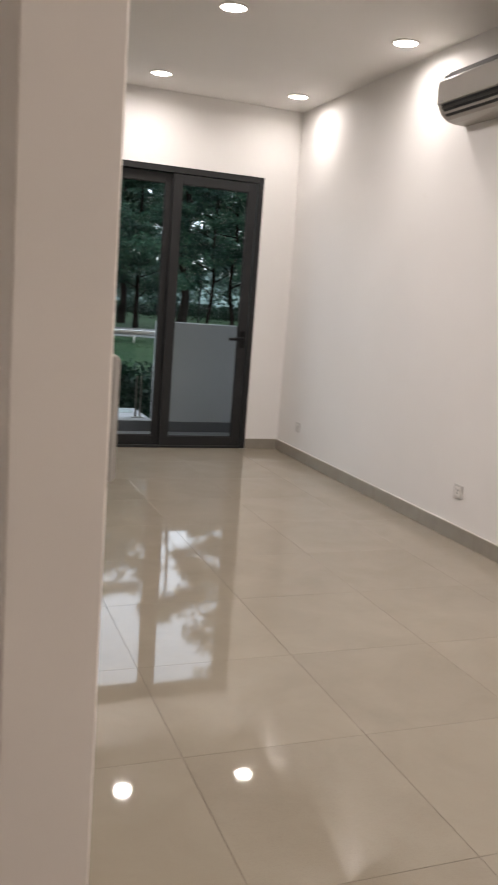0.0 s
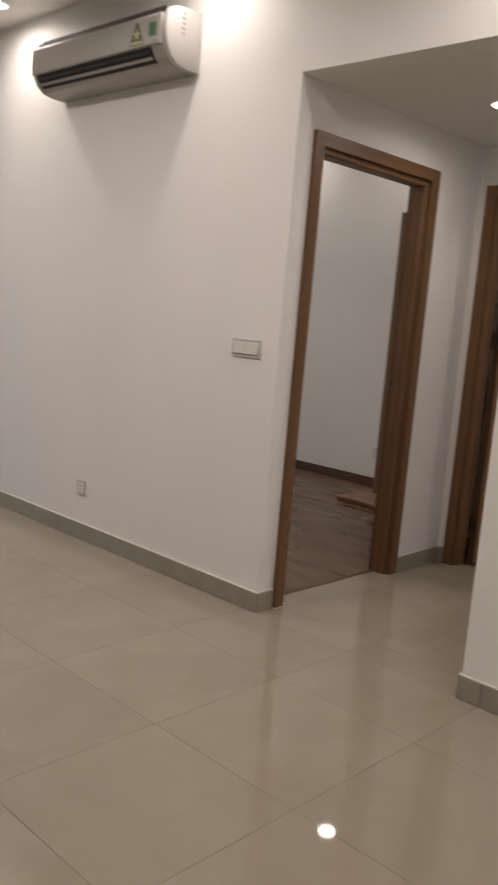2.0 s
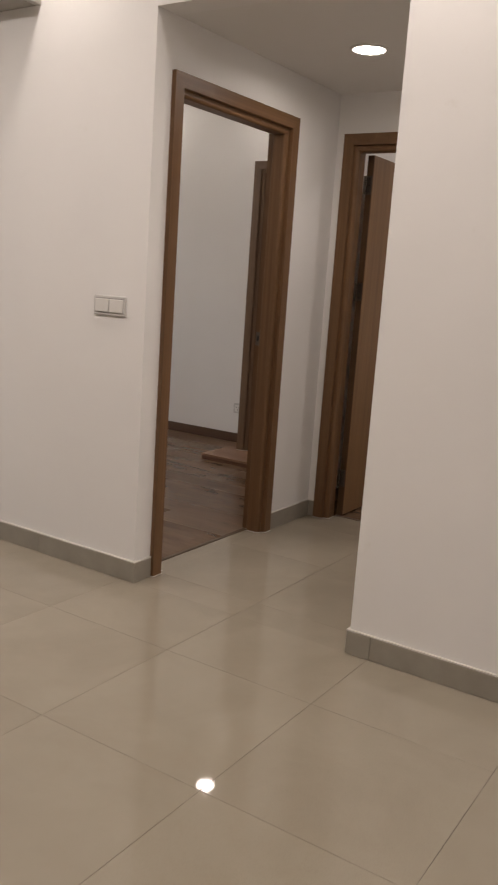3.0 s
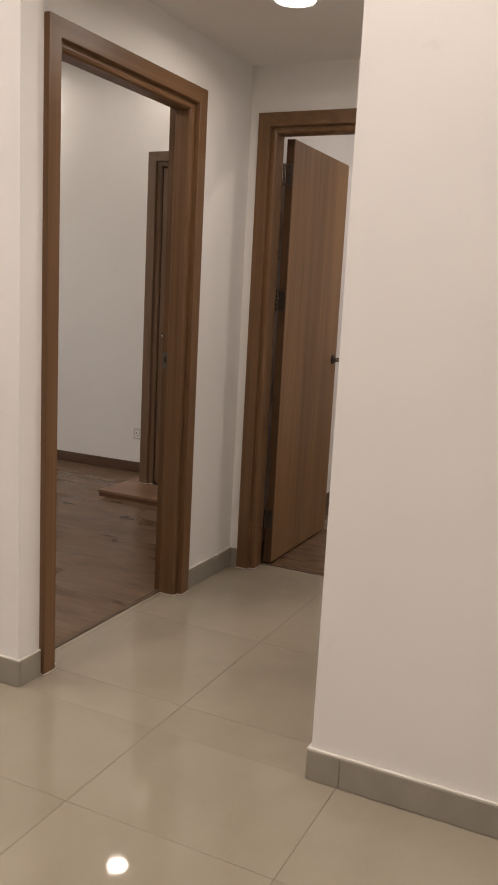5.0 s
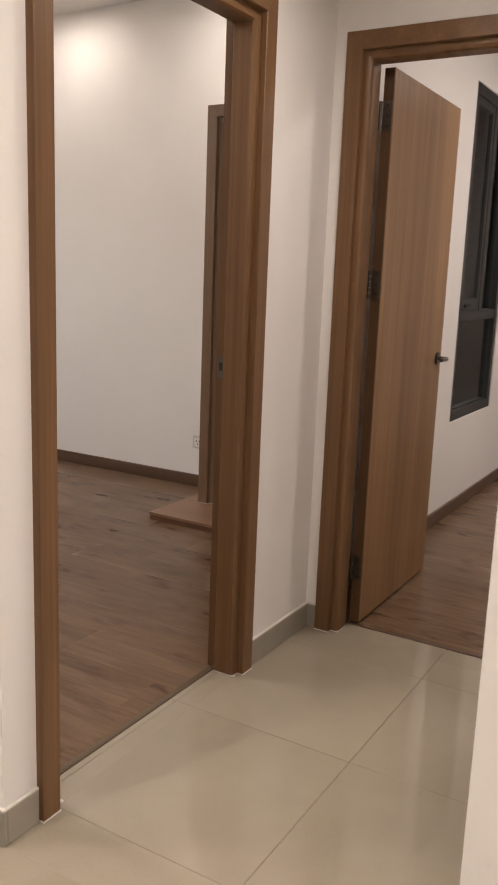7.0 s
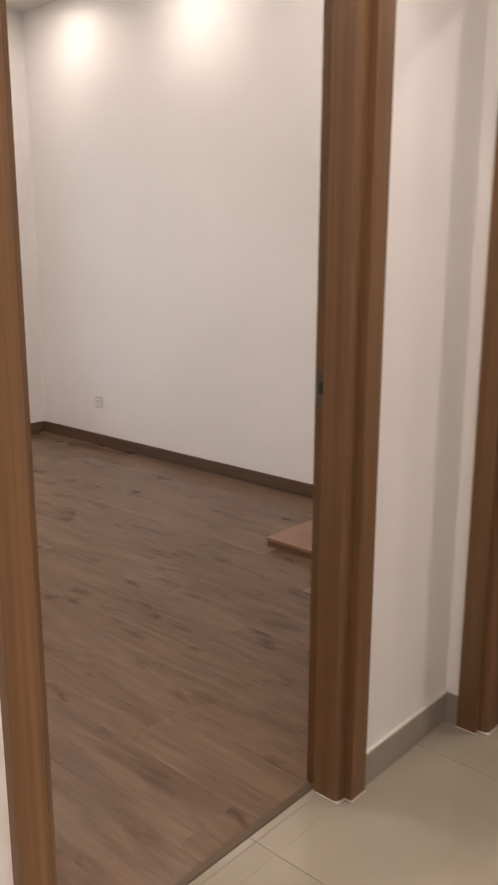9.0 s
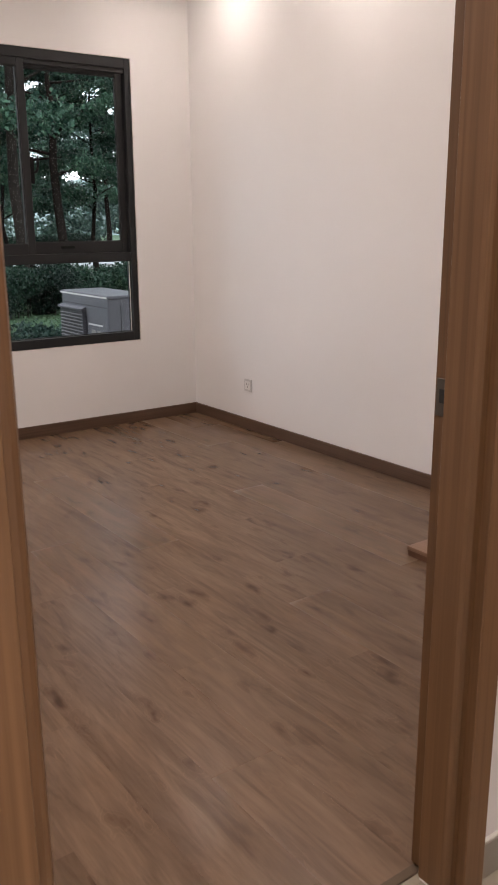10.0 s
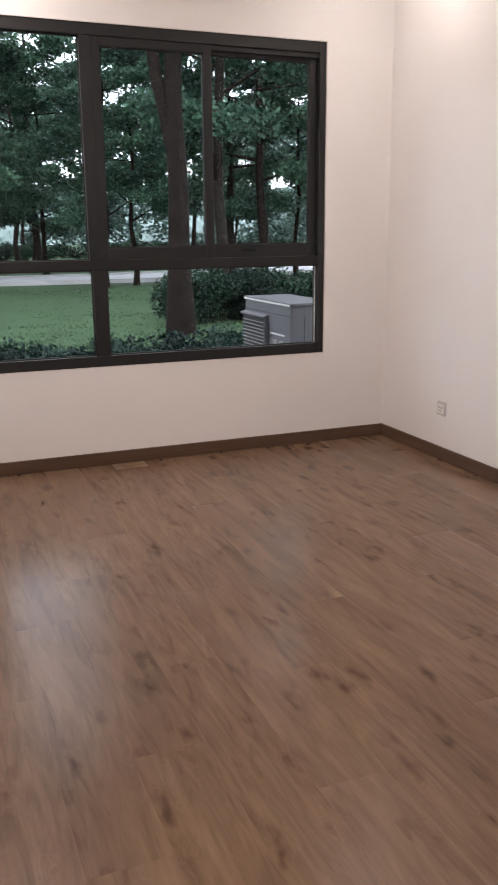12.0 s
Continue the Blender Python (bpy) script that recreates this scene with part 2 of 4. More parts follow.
LOUVER = plain("dark_louver_plastic", (0.050, 0.046, 0.042), 0.4, grain=0.02)
IVORY = plain("ivory_appliance_plastic", (0.385, 0.360, 0.325), 0.36, vary=0.02, grain=0.02)
SILVER = plain("silver_trim_plastic", (0.50, 0.48, 0.45), 0.3, 0.2, grain=0.02)
GREEN = plain("green_label_print", (0.05, 0.20, 0.10), 0.4, grain=0)
OLIVE = plain("olive_label_print", (0.075, 0.085, 0.035), 0.4, grain=0)
YELLOW = plain("yellow_label_print", (0.48, 0.46, 0.26), 0.4, grain=0)
PRINT = plain("grey_print", (0.297, 0.279, 0.261), 0.5, grain=0)
LAMP_GLOW = glow("lamp_diffuser", (1.0, 0.95, 0.88), 14.0)
BARK = plain("tree_bark", (0.0095, 0.0066, 0.0052), 0.9, vary=0.45, scale=5, grain=0, spec=0.1)
BARK_PALE = plain("pale_tree_bark", (0.013, 0.010, 0.008), 0.9, vary=0.4, scale=6, grain=0, spec=0.1)
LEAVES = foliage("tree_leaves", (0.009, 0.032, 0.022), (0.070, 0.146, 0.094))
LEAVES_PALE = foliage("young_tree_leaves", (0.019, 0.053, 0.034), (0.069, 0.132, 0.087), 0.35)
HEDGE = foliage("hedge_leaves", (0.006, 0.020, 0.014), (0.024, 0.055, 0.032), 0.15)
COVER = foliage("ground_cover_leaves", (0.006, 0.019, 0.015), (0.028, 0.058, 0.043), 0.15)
GRASS = lawn()
PAVING = plain("pale_concrete_path", (0.302, 0.310, 0.324), 0.75, vary=0.12, scale=1.2, grain=0.3, grain_scale=40)
KERB = plain("kerb_stone", (0.280, 0.280, 0.280), 0.8, vary=0.15, scale=3, grain=0.3, grain_scale=60)
RENDER_WHITE = plain("white_facade_render", (0.372, 0.372, 0.384), 0.7, vary=0.06, scale=2, grain=0.2, grain_scale=150)
SOIL = plain("dark_soil", (0.035, 0.027, 0.020), 0.95, vary=0.3, scale=6, grain=0.8, grain_scale=30)
BALCONY_TILE = plain("grey_balcony_tile", (0.240, 0.240, 0.248), 0.45, vary=0.08, scale=5)
DARK_SKIRT = plain("dark_grey_skirting_tile", (0.10, 0.10, 0.105), 0.5)
UNIT = plain("light_grey_painted_steel", (0.118, 0.116, 0.128), 0.4, vary=0.05, scale=4, grain=0.05)
SLAT = plain("grey_louvre_steel", (0.17, 0.165, 0.17), 0.5)
UNIT_DARK = plain("dark_grille_steel", (0.018, 0.018, 0.02), 0.5)


# ---- building blocks ----
def add_box(bm, x0, y0, z0, x1, y1, z1, bevel=0.0, seg=1):
    r = bmesh.ops.create_cube(bm, size=1.0, matrix=Matrix.LocRotScale(((x0 + x1) / 2, (y0 + y1) / 2, (z0 + z1) / 2), None, (abs(x1 - x0), abs(y1 - y0), abs(z1 - z0))))
    if bevel:
        edges = list({e for v in r["verts"] for e in v.link_edges})
        bmesh.ops.bevel(bm, geom=edges, offset=bevel, segments=seg, affect="EDGES", profile=0.5)
    return bm


def boxes(*rows, bevel=0.0, seg=1):
    bm = bmesh.new()
    for r in rows:
        add_box(bm, *r, bevel=bevel, seg=seg)
    return bm


def add_cyl(bm, a, b, r0, r1=None, sides=20, caps=True):
    a, b = Vector(a), Vector(b)
    m = Matrix.Translation((a + b) / 2) @ (b - a).to_track_quat("Z", "Y").to_matrix().to_4x4()
    bmesh.ops.create_cone(bm, cap_ends=caps, cap_tris=False, segments=sides, radius1=r0, radius2=r0 if r1 is None else r1, depth=(b - a).length, matrix=m)
    return bm


def add_tube(bm, pts, radii, sides=10):
    """A tapered tube along a bent line."""
    rings = []
    for i, (p, r) in enumerate(zip(pts, radii)):
        d = (Vector(pts[min(i + 1, len(pts) - 1)]) - Vector(pts[max(i - 1, 0)])).normalized()
        side = d.cross(Vector((0.31, 0.95, 0.02))).normalized()
        up = d.cross(side)
        rings.append([bm.verts.new(Vector(p) + r * (math.cos(a) * side + math.sin(a) * up)) for a in (2 * math.pi * k / sides for k in range(sides))])
    for lo, hi in zip(rings, rings[1:]):
        for k in range(sides):
            bm.faces.new((lo[k], lo[(k + 1) % sides], hi[(k + 1) % sides], hi[k]))
    bm.faces.new(rings[0][::-1])
    bm.faces.new(rings[-1])
    return bm


def extruded(profile, axis, a, b, bevel=0.0):
    """A closed outline drawn out along an axis from a to b. The outline lists the two other coordinates, in the order x, y, z."""
    bm = bmesh.new()
    def at(u, v, w):
        return {0: (w, u, v), 1: (u, w, v), 2: (u, v, w)}[axis]
    lo = [bm.verts.new(at(u, v, a)) for u, v in profile]
    hi = [bm.verts.new(at(u, v, b)) for u, v in profile]
    n = len(profile)
    bm.faces.new(lo), bm.faces.new(hi[::-1])
    for k in range(n):
        bm.faces.new((lo[k], hi[k], hi[(k + 1) % n], lo[(k + 1) % n]))
    bmesh.ops.recalc_face_normals(bm, faces=bm.faces)
    if bevel:
        bmesh.ops.bevel(bm, geom=list(bm.edges), offset=bevel, segments=2, affect="EDGES", profile=0.5)
    return bm


def mesh_of(name, bm, material, smooth=False):
    bmesh.ops.recalc_face_normals(bm, faces=bm.faces)
    me = bpy.data.meshes.new(name)
    bm.to_mesh(me)
    bm.free()
    me.materials.append(material)
    if smooth:
        me.polygons.foreach_set("use_smooth", [True] * len(me.polygons))
        me.set_sharp_from_angle(angle=radians(38))
    return me


def part(name, bm, material, parent=None, label="", smooth=False):
    ob = new(name, mesh_of(name, bm, material, smooth))
    if parent is not None:
        ob.parent = parent
    if label:
        ob["label"] = label
    return ob


def structure(name, bm, material, label):
    return tagged(part(name, bm, material), label, name.rsplit("_", 1)[0].replace("_", " ") if name[-1].isdigit() else name.split("_")[0], kind="structure")


def thing(name, at, label, category, group="", turn=0.0):
    ob = new(name)
    ob.empty_display_size = 0.1
    ob.matrix_world = pose(*at, 0, 0, turn)
    return tagged(ob, label, category, group)


def setting(name, at, label, category):
    ob = thing(name, at, label, category)
    ob["kind"] = "structure"
    return ob


# ---- walls, ceilings ----
TOP = 3.07
structure("wall_east_living", boxes((X, Y1, -0.02, X + T, OUT + 0.05, TOP), (X, COR, CEIL_C, X + T, Y1, TOP)), WALL, "white painted wall with a dropped header over the corridor mouth")
structure("wall_east_entry", boxes((X, SOUTH, -0.02, X + T, COR, TOP)), WALL, "white painted wall beside the corridor mouth")
D1A, D1B, DH = 3.281, 4.175, 2.098     # rough opening of the bedroom door
W2A, W2B, W2L, W2H = 6.465, 7.300, 0.558, 2.373   # small window of the second room
ROOM2_E = 8.6
structure("wall_south_bedroom", boxes((X + T, Y1, -0.02, D1A, Y1 + 0.115, TOP), (D1A, Y1, DH, D1B, Y1 + 0.115, TOP), (D1B, Y1, -0.02, XD + 0.115, Y1 + 0.115, TOP),
          (XD + 0.115, Y2, -0.02, W2A, Y1 + 0.115, TOP), (W2A, Y2, -0.02, W2B, Y1 + 0.115, W2L), (W2A, Y2, W2H, W2B, Y1 + 0.115, TOP), (W2B, Y2, -0.02, ROOM2_E, Y1 + 0.115, TOP)), WALL, "white painted wall with the bedroom doorway")
structure("wall_south_corridor", boxes((X + T, COR - 0.12, -0.02, XD, COR, TOP)), WALL, "white painted wall along the short corridor")
D2A, D2B = 1.790, 2.688                # rough opening of the second room's door, along y
structure("wall_end_corridor", boxes((XD, -0.7, -0.02, XD + 0.115, D2A, TOP), (XD, D2A, DH, XD + 0.115, D2B, TOP), (XD, D2B, -0.02, XD + 0.115, Y1, TOP)), WALL, "white painted wall closing the corridor, with a doorway")
BDA, BDB, BDH = 0.55, 2.817, 2.360     # balcony door opening
structure("wall_north_living", boxes((WEST, YB, -0.1, BDA, OUT + 0.06, TOP), (BDA, YB, BDH, BDB, OUT + 0.06, TOP), (BDB, YB, -0.1, X, OUT + 0.06, TOP)), WALL, "white painted wall with the wide balcony doorway")
WA, WB, WL, WH = 3.66, 5.731, 0.577, 2.379      # bedroom window opening
structure("wall_north_bedroom", boxes((X + T, YW, -0.1, WA, YW + 0.105, TOP), (WA, YW, -0.1, WB, YW + 0.105, WL), (WA, YW, WH, WB, YW + 0.105, TOP), (WB, YW, -0.1, XR + 0.12, YW + 0.105, TOP)), WALL, "white painted wall below and around the bedroom window")
structure("wall_east_bedroom", boxes((XR, Y1 + 0.115, -0.1, XR + 0.12, YW, TOP)), WALL, "plain white painted bedroom wall")
D3A, D3B = 3.13, 3.981
BOX = 2.190                            # the boxed-out wall ends at the head of its door frame
structure("wall_boxed_out", boxes((JX, Y1 + 0.115, -0.02, JX + 0.1, D3A, BOX), (JX, D3A, 2.150, JX + 0.1, D3B, BOX), (JX, D3B, -0.02, JX + 0.1, JY, BOX), (JX + 0.1, JY - 0.09, -0.02, XR, JY, BOX), (JX + 0.1, Y1 + 0.115, BOX - 0.05, XR, JY - 0.09, BOX)), WALL, "low white painted boxed-out wall round the service door")
structure("wall_west_living", boxes((WEST - 0.12, SOUTH, -0.02, WEST, OUT, TOP)), WALL, "plain white painted wall")
structure("wall_south_living", boxes((WEST - 0.12, SOUTH - 0.12, -0.02, X + T, SOUTH, TOP)), WALL, "plain white painted wall")
structure("wall_south_room", boxes((XD, -0.82, -0.02, ROOM2_E, -0.7, TOP)), WALL, "plain white painted wall")
structure("wall_east_room", boxes((ROOM2_E, -0.82, -0.02, ROOM2_E + 0.12, Y1 + 0.115, TOP)), WALL, "plain white painted wall")
structure("partition_stub", boxes((0.298, 1.235, -0.02, 0.432, 2.0, TOP), bevel=0.003), wall_paint("cream_wall_paint", (0.80, 0.735, 0.67)), "free-standing end of a thin cream painted partition wall")
structure("ceiling_living", boxes((WEST, SOUTH, CEIL, X, YB, CEIL + 0.1)), CEILING, "flat white painted ceiling with recessed downlights")
structure("ceiling_corridor", boxes((X + T, COR, CEIL_C, XD, Y1, CEIL_C + 0.1)), CEILING, "lowered white corridor ceiling with one downlight")
structure("ceiling_bedroom", boxes((X + T, Y1 + 0.115, CEIL_B, XR, YW, CEIL_B + 0.1)), CEILING, "flat white bedroom ceiling with recessed downlights")
structure("ceiling_room", boxes((XD + 0.115, -0.7, CEIL_B, ROOM2_E, Y1, CEIL_B + 0.1)), CEILING, "flat white ceiling of the second room")
structure("roof_slab", boxes((WEST - 0.12, SOUTH - 0.12, TOP, ROOM2_E + 0.12, OUT + 1.6, TOP + 0.2)), RENDER_WHITE, "concrete slab over the flat and its balcony")


# ---- skirtings ----
def skirting(name, rows, material, label, seal=True):
    """Skirting pieces, each a part, with a thin sealant bead along the top."""
    top = setting(name, (0, 0, 0), label, "baseboard")
    for x0, y0, x1, y1, h in rows:
        part("piece", boxes((x0, y0, 0.0, x1, y1, h), bevel=0.0025), material if material != BROWN else (BROWN if abs(x1 - x0) > abs(y1 - y0) else BROWN_Y), top)
        if seal:
            part("bead", boxes((x0 + 0.001, y0 + 0.001, h, x1 - 0.001, y1 - 0.001, h + 0.004)), SEAL, top)


def run(a, b, step, gap=0.0006):
    out, p = [], a
    while p < b - 0.01:
        q = min(p + step, b)
        out.append((p, q - gap))
        p = q
    return out


B = 0.011
rows = [(X - B, a, X, b, 0.091) for a, b in run(Y1 - B, YB, 0.6)]
rows += [(X, Y1 - B, 3.229, Y1, 0.091)]
rows += [(BDB, YB - B, X - B, YB, 0.091)]
rows += [(X - B, COR + B - b, X, COR + B - a, 0.091) for a, b in [(0.0, 0.0994)] + run(0.1, COR + B - SOUTH, 0.6)]
rows += [(X, COR, XD, COR + B, 0.091)]
rows += [(4.225, Y1 - B, XD, Y1, 0.091), (XD - B, 2.739, XD, Y1 - B, 0.091)]
skirting("baseboard_living", rows, SKIRT, "grey porcelain skirting tiles with white sealant on top")
rows = [(X + T, YW - 0.014, XR, YW, 0.076), (XR - 0.014, JY, XR, YW - 0.014, 0.076), (X + T, Y1 + 0.115, X + T + 0.014, YW - 0.014, 0.076), (4.22, Y1 + 0.115, JX, Y1 + 0.129, 0.076)]
skirting("baseboard_bedroom", rows, BROWN, "dark brown wooden skirting board", seal=False)
skirting("baseboard_room", [(XD + 0.19, Y2 - 0.014, ROOM2_E, Y2, 0.076)], BROWN, "dark brown wooden skirting board", seal=False)


# ---- door frames and leaves ----
def mitred(section, length_of, place):
    """A section swept from a lower to an upper end whose cut depends on the section's own offset."""
    bm = bmesh.new()
    lo, hi = [], []
    for u, v in section:
        a, b = length_of(u)
        lo.append(bm.verts.new(place(u, v, a))), hi.append(bm.verts.new(place(u, v, b)))
    n = len(section)
    bm.faces.new(lo), bm.faces.new(hi[::-1])
    for k in range(n):
        bm.faces.new((lo[k], hi[k], hi[(k + 1) % n], lo[(k + 1) % n]))
    return bm


def door_frame(name, at, turn, width, height, label, mats, depth=0.115):
    """A veneered frame, drawn with its wall on y = 0 facing -y, its lining from x = 0 to width: a flat architrave standing proud,
    a step back to the wall, the rounded lining and the rebate behind it."""
    up, across = mats
    top = setting(name, at, label, "door frame")
    top.matrix_world = pose(*at, 0, 0, turn)
    p, zb, w = 0.022, 0.004, 0.089
    sec = [(-w, -p), (-0.032, -p), (-0.030, -p + 0.002), (-0.029, 0.0), (-0.014, 0.0), (-0.005, 0.004), (0.0, 0.012)]
    sec += [(0.0, 0.074), (-0.002, 0.076), (-0.022, 0.077), (-0.022, depth), (-0.038, depth), (-0.038, 0.0), (-w, 0.0)]
    part("jamb", mitred(sec, lambda u: (zb, height - u), lambda u, v, z: (u, v, z)), up, top)
    part("jamb", mitred(sec, lambda u: (zb, height - u), lambda u, v, z: (width - u, v, z)), up, top)
    part("head", mitred(sec, lambda u: (u, width - u), lambda u, v, x: (x, v, height - u)), across, top)
    for s, x in ((1, 0.0), (-1, width)):
        bm = boxes((x - s * 0.0905, -p - 0.0015, 0.0005, x - s * 0.0285, -0.001, 0.0035), (x - s * 0.0285, -0.0025, 0.0005, x + s * 0.001, 0.070, 0.0035))
        part("sealant", bm, SEAL, top)
    return top


def lever(parent, at, sign, material=STEEL):
    """A lever handle on a round rose; the lever points along sign * x, the face is towards -y."""
    x, y, z = at
    rose = part("rose", add_cyl(bmesh.new(), (x, y, z), (x, y - 0.009, z), 0.026, sides=28), NICKEL, parent, "dull steel rose", True)
    bm = add_tube(bmesh.new(), [(x, y - 0.006, z), (x, y - 0.038, z), (x + sign * 0.006, y - 0.046, z), (x + sign * 0.02, y - 0.050, z), (x + sign * 0.092, y - 0.050, z)], [0.009, 0.009, 0.010, 0.0095, 0.0085], 12)
    part("lever", bm, material, parent, "brushed steel lever", True)
    return rose


frame_1 = door_frame("door_frame_1", (3.320, Y1, 0), 0, 0.815, 2.058, "oak veneer door frame of the bedroom, its doorway open", (OAK, OAK_X))
strike = part("strike_plate", boxes((4.1545, 2.872, 1.005, 4.1568, 2.899, 1.076), bevel=0.0008), SATIN, None, "dull steel strike plate")
strike.parent = frame_1
strike.matrix_parent_inverse = frame_1.matrix_world.inverted()
hole = part("latch_hole", boxes((4.1538, 2.879, 1.030, 4.1550, 2.891, 1.056)), DARK_STEEL, strike)

door_frame("door_frame_2", (XD, 2.648, 0), -90, 0.818, 2.058, "oak veneer door frame at the end of the corridor", (OAK, OAK_Y), depth=0.106)
leaf2 = thing("door", (4.784, 2.650, 0), "open oak veneer door leaf with a steel lever handle", "door", turn=0.3)
part("leaf", boxes((0.004, -0.04, 0.010, 0.768, 0.0, 2.056), bevel=0.002), LEAF_OAK, leaf2)
part("edge_band", boxes((0.0, -0.0385, 0.011, 0.0038, -0.0015, 2.055)), EDGE, leaf2, "darker oak edge band")
lever(leaf2, (0.712, -0.04, 1.005), -1, SATIN)
latch = part("latch_plate", boxes((0.7682, -0.032, 0.93, 0.7703, -0.008, 1.09)), STEEL, leaf2, "steel latch plate")
for z in (0.233, 1.317, 1.897):
    h = part("hinge", boxes((-0.001, -0.037, z - 0.05, -0.0035, -0.006, z + 0.05)), SATIN, leaf2, "dull steel butt hinge")
    bm = bmesh.new()
    for k in range(5):
        add_cyl(bm, (-0.006, 0.004, z - 0.05 + k * 0.02), (-0.006, 0.004, z - 0.0315 + k * 0.02), 0.0065, sides=12)
    part("knuckle", bm, SATIN, h, "", True)
    bm = bmesh.new()
    for dz in (-0.034, 0.0, 0.034):
        add_cyl(bm, (-0.0034, -0.022, z + dz), (-0.0044, -0.022, z + dz), 0.004, sides=8)
    part("screws", bm, DARK_STEEL, h)

frame_3 = door_frame("door_frame_3", (JX, 3.941, 0.043), -90, 0.771, 2.064, "greyish oak door frame of the service door", (GREY_OAK, GREY_OAK_Y), depth=0.09)
leaf3 = thing("door", (JX + 0.018, 3.937, 0.043), "closed greyish oak service door with a lever and a key lock", "door", turn=-90)
part("leaf", boxes((0.0005, 0.0, 0.008, 0.763, 0.04, 2.060), bevel=0.002), GREY_OAK, leaf3)
lever(leaf3, (0.050, 0.0, 1.003), 1)
part("key_rose", add_cyl(bmesh.new(), (0.060, 0.0, 0.920), (0.060, -0.008, 0.920), 0.024, sides=24), NICKEL, leaf3, "round dull key rose", True)
part("keyhole", boxes((0.056, -0.0095, 0.908, 0.064, -0.0078, 0.930)), DARK_STEEL, leaf3)

step = thing("wooden_step", (0, 0, 0), "low reddish wooden step in front of the service door", "step")
part("tread", extruded([(5.417, 2.93), (JX - 0.002, 2.93), (JX - 0.002, JY + 0.008), (5.93, JY + 0.008), (5.93, 4.133), (5.417, 4.133)], 2, 0.026, 0.043, 0.002), STEP_WOOD, step)
part("riser", extruded([(5.421, 2.94), (JX - 0.004, 2.94), (JX - 0.004, JY + 0.010), (5.926, JY + 0.010), (5.926, 4.129), (5.421, 4.129)], 2, 0.0, 0.026), wood("dark_step_riser", (0.13, 0.06, 0.035), (0.20, 0.10, 0.06), 1), step, "darker reddish riser")

# thresholds
tagged(part("threshold", boxes((3.300, 2.873, -0.01, 4.155, 2.895, 0.003), bevel=0.001), plain("brown_threshold_strip", (0.115, 0.084, 0.058), 0.7, spec=0.12)), "narrow brown threshold strip in the bedroom doorway", "threshold", kind="structure")
tagged(part("threshold", boxes((4.776, 1.822, -0.01, 4.796, 2.655, 0.002), bevel=0.001), BROWN_Y), "narrow brown threshold strip in the far doorway", "threshold", kind="structure")


# ---- windows and balcony door ----
def ring(x0, z0, x1, z1, w, y0, y1, bevel=0.002, low=None):
    """Four bars round an opening, in the plane of x and z, butted end to end."""
    low = w if low is None else low
    return boxes((x0, y0, z0, x0 + w, y1, z1), (x1 - w, y0, z0, x1, y1, z1), (x0 + w, y0, z1 - w, x1 - w, y1, z1), (x0 + w, y0, z0, x1 - w, y1, z0 + low), bevel=bevel)


def pane(parent, x0, z0, x1, z1, y, material=GLASS):
    x0, z0, x1, z1 = x0 - 0.004, z0 - 0.004, x1 + 0.004, z1 + 0.004
    part("gasket", ring(x0, z0, x1, z1, 0.010, y - 0.008, y + 0.008, 0), GASKET, parent)
    p = part("pane", boxes((x0 + 0.010, y - 0.003, z0 + 0.010, x1 - 0.010, y + 0.003, z1 - 0.010)), material, parent, "tinted glass pane")
    p.visible_shadow = False
    return p


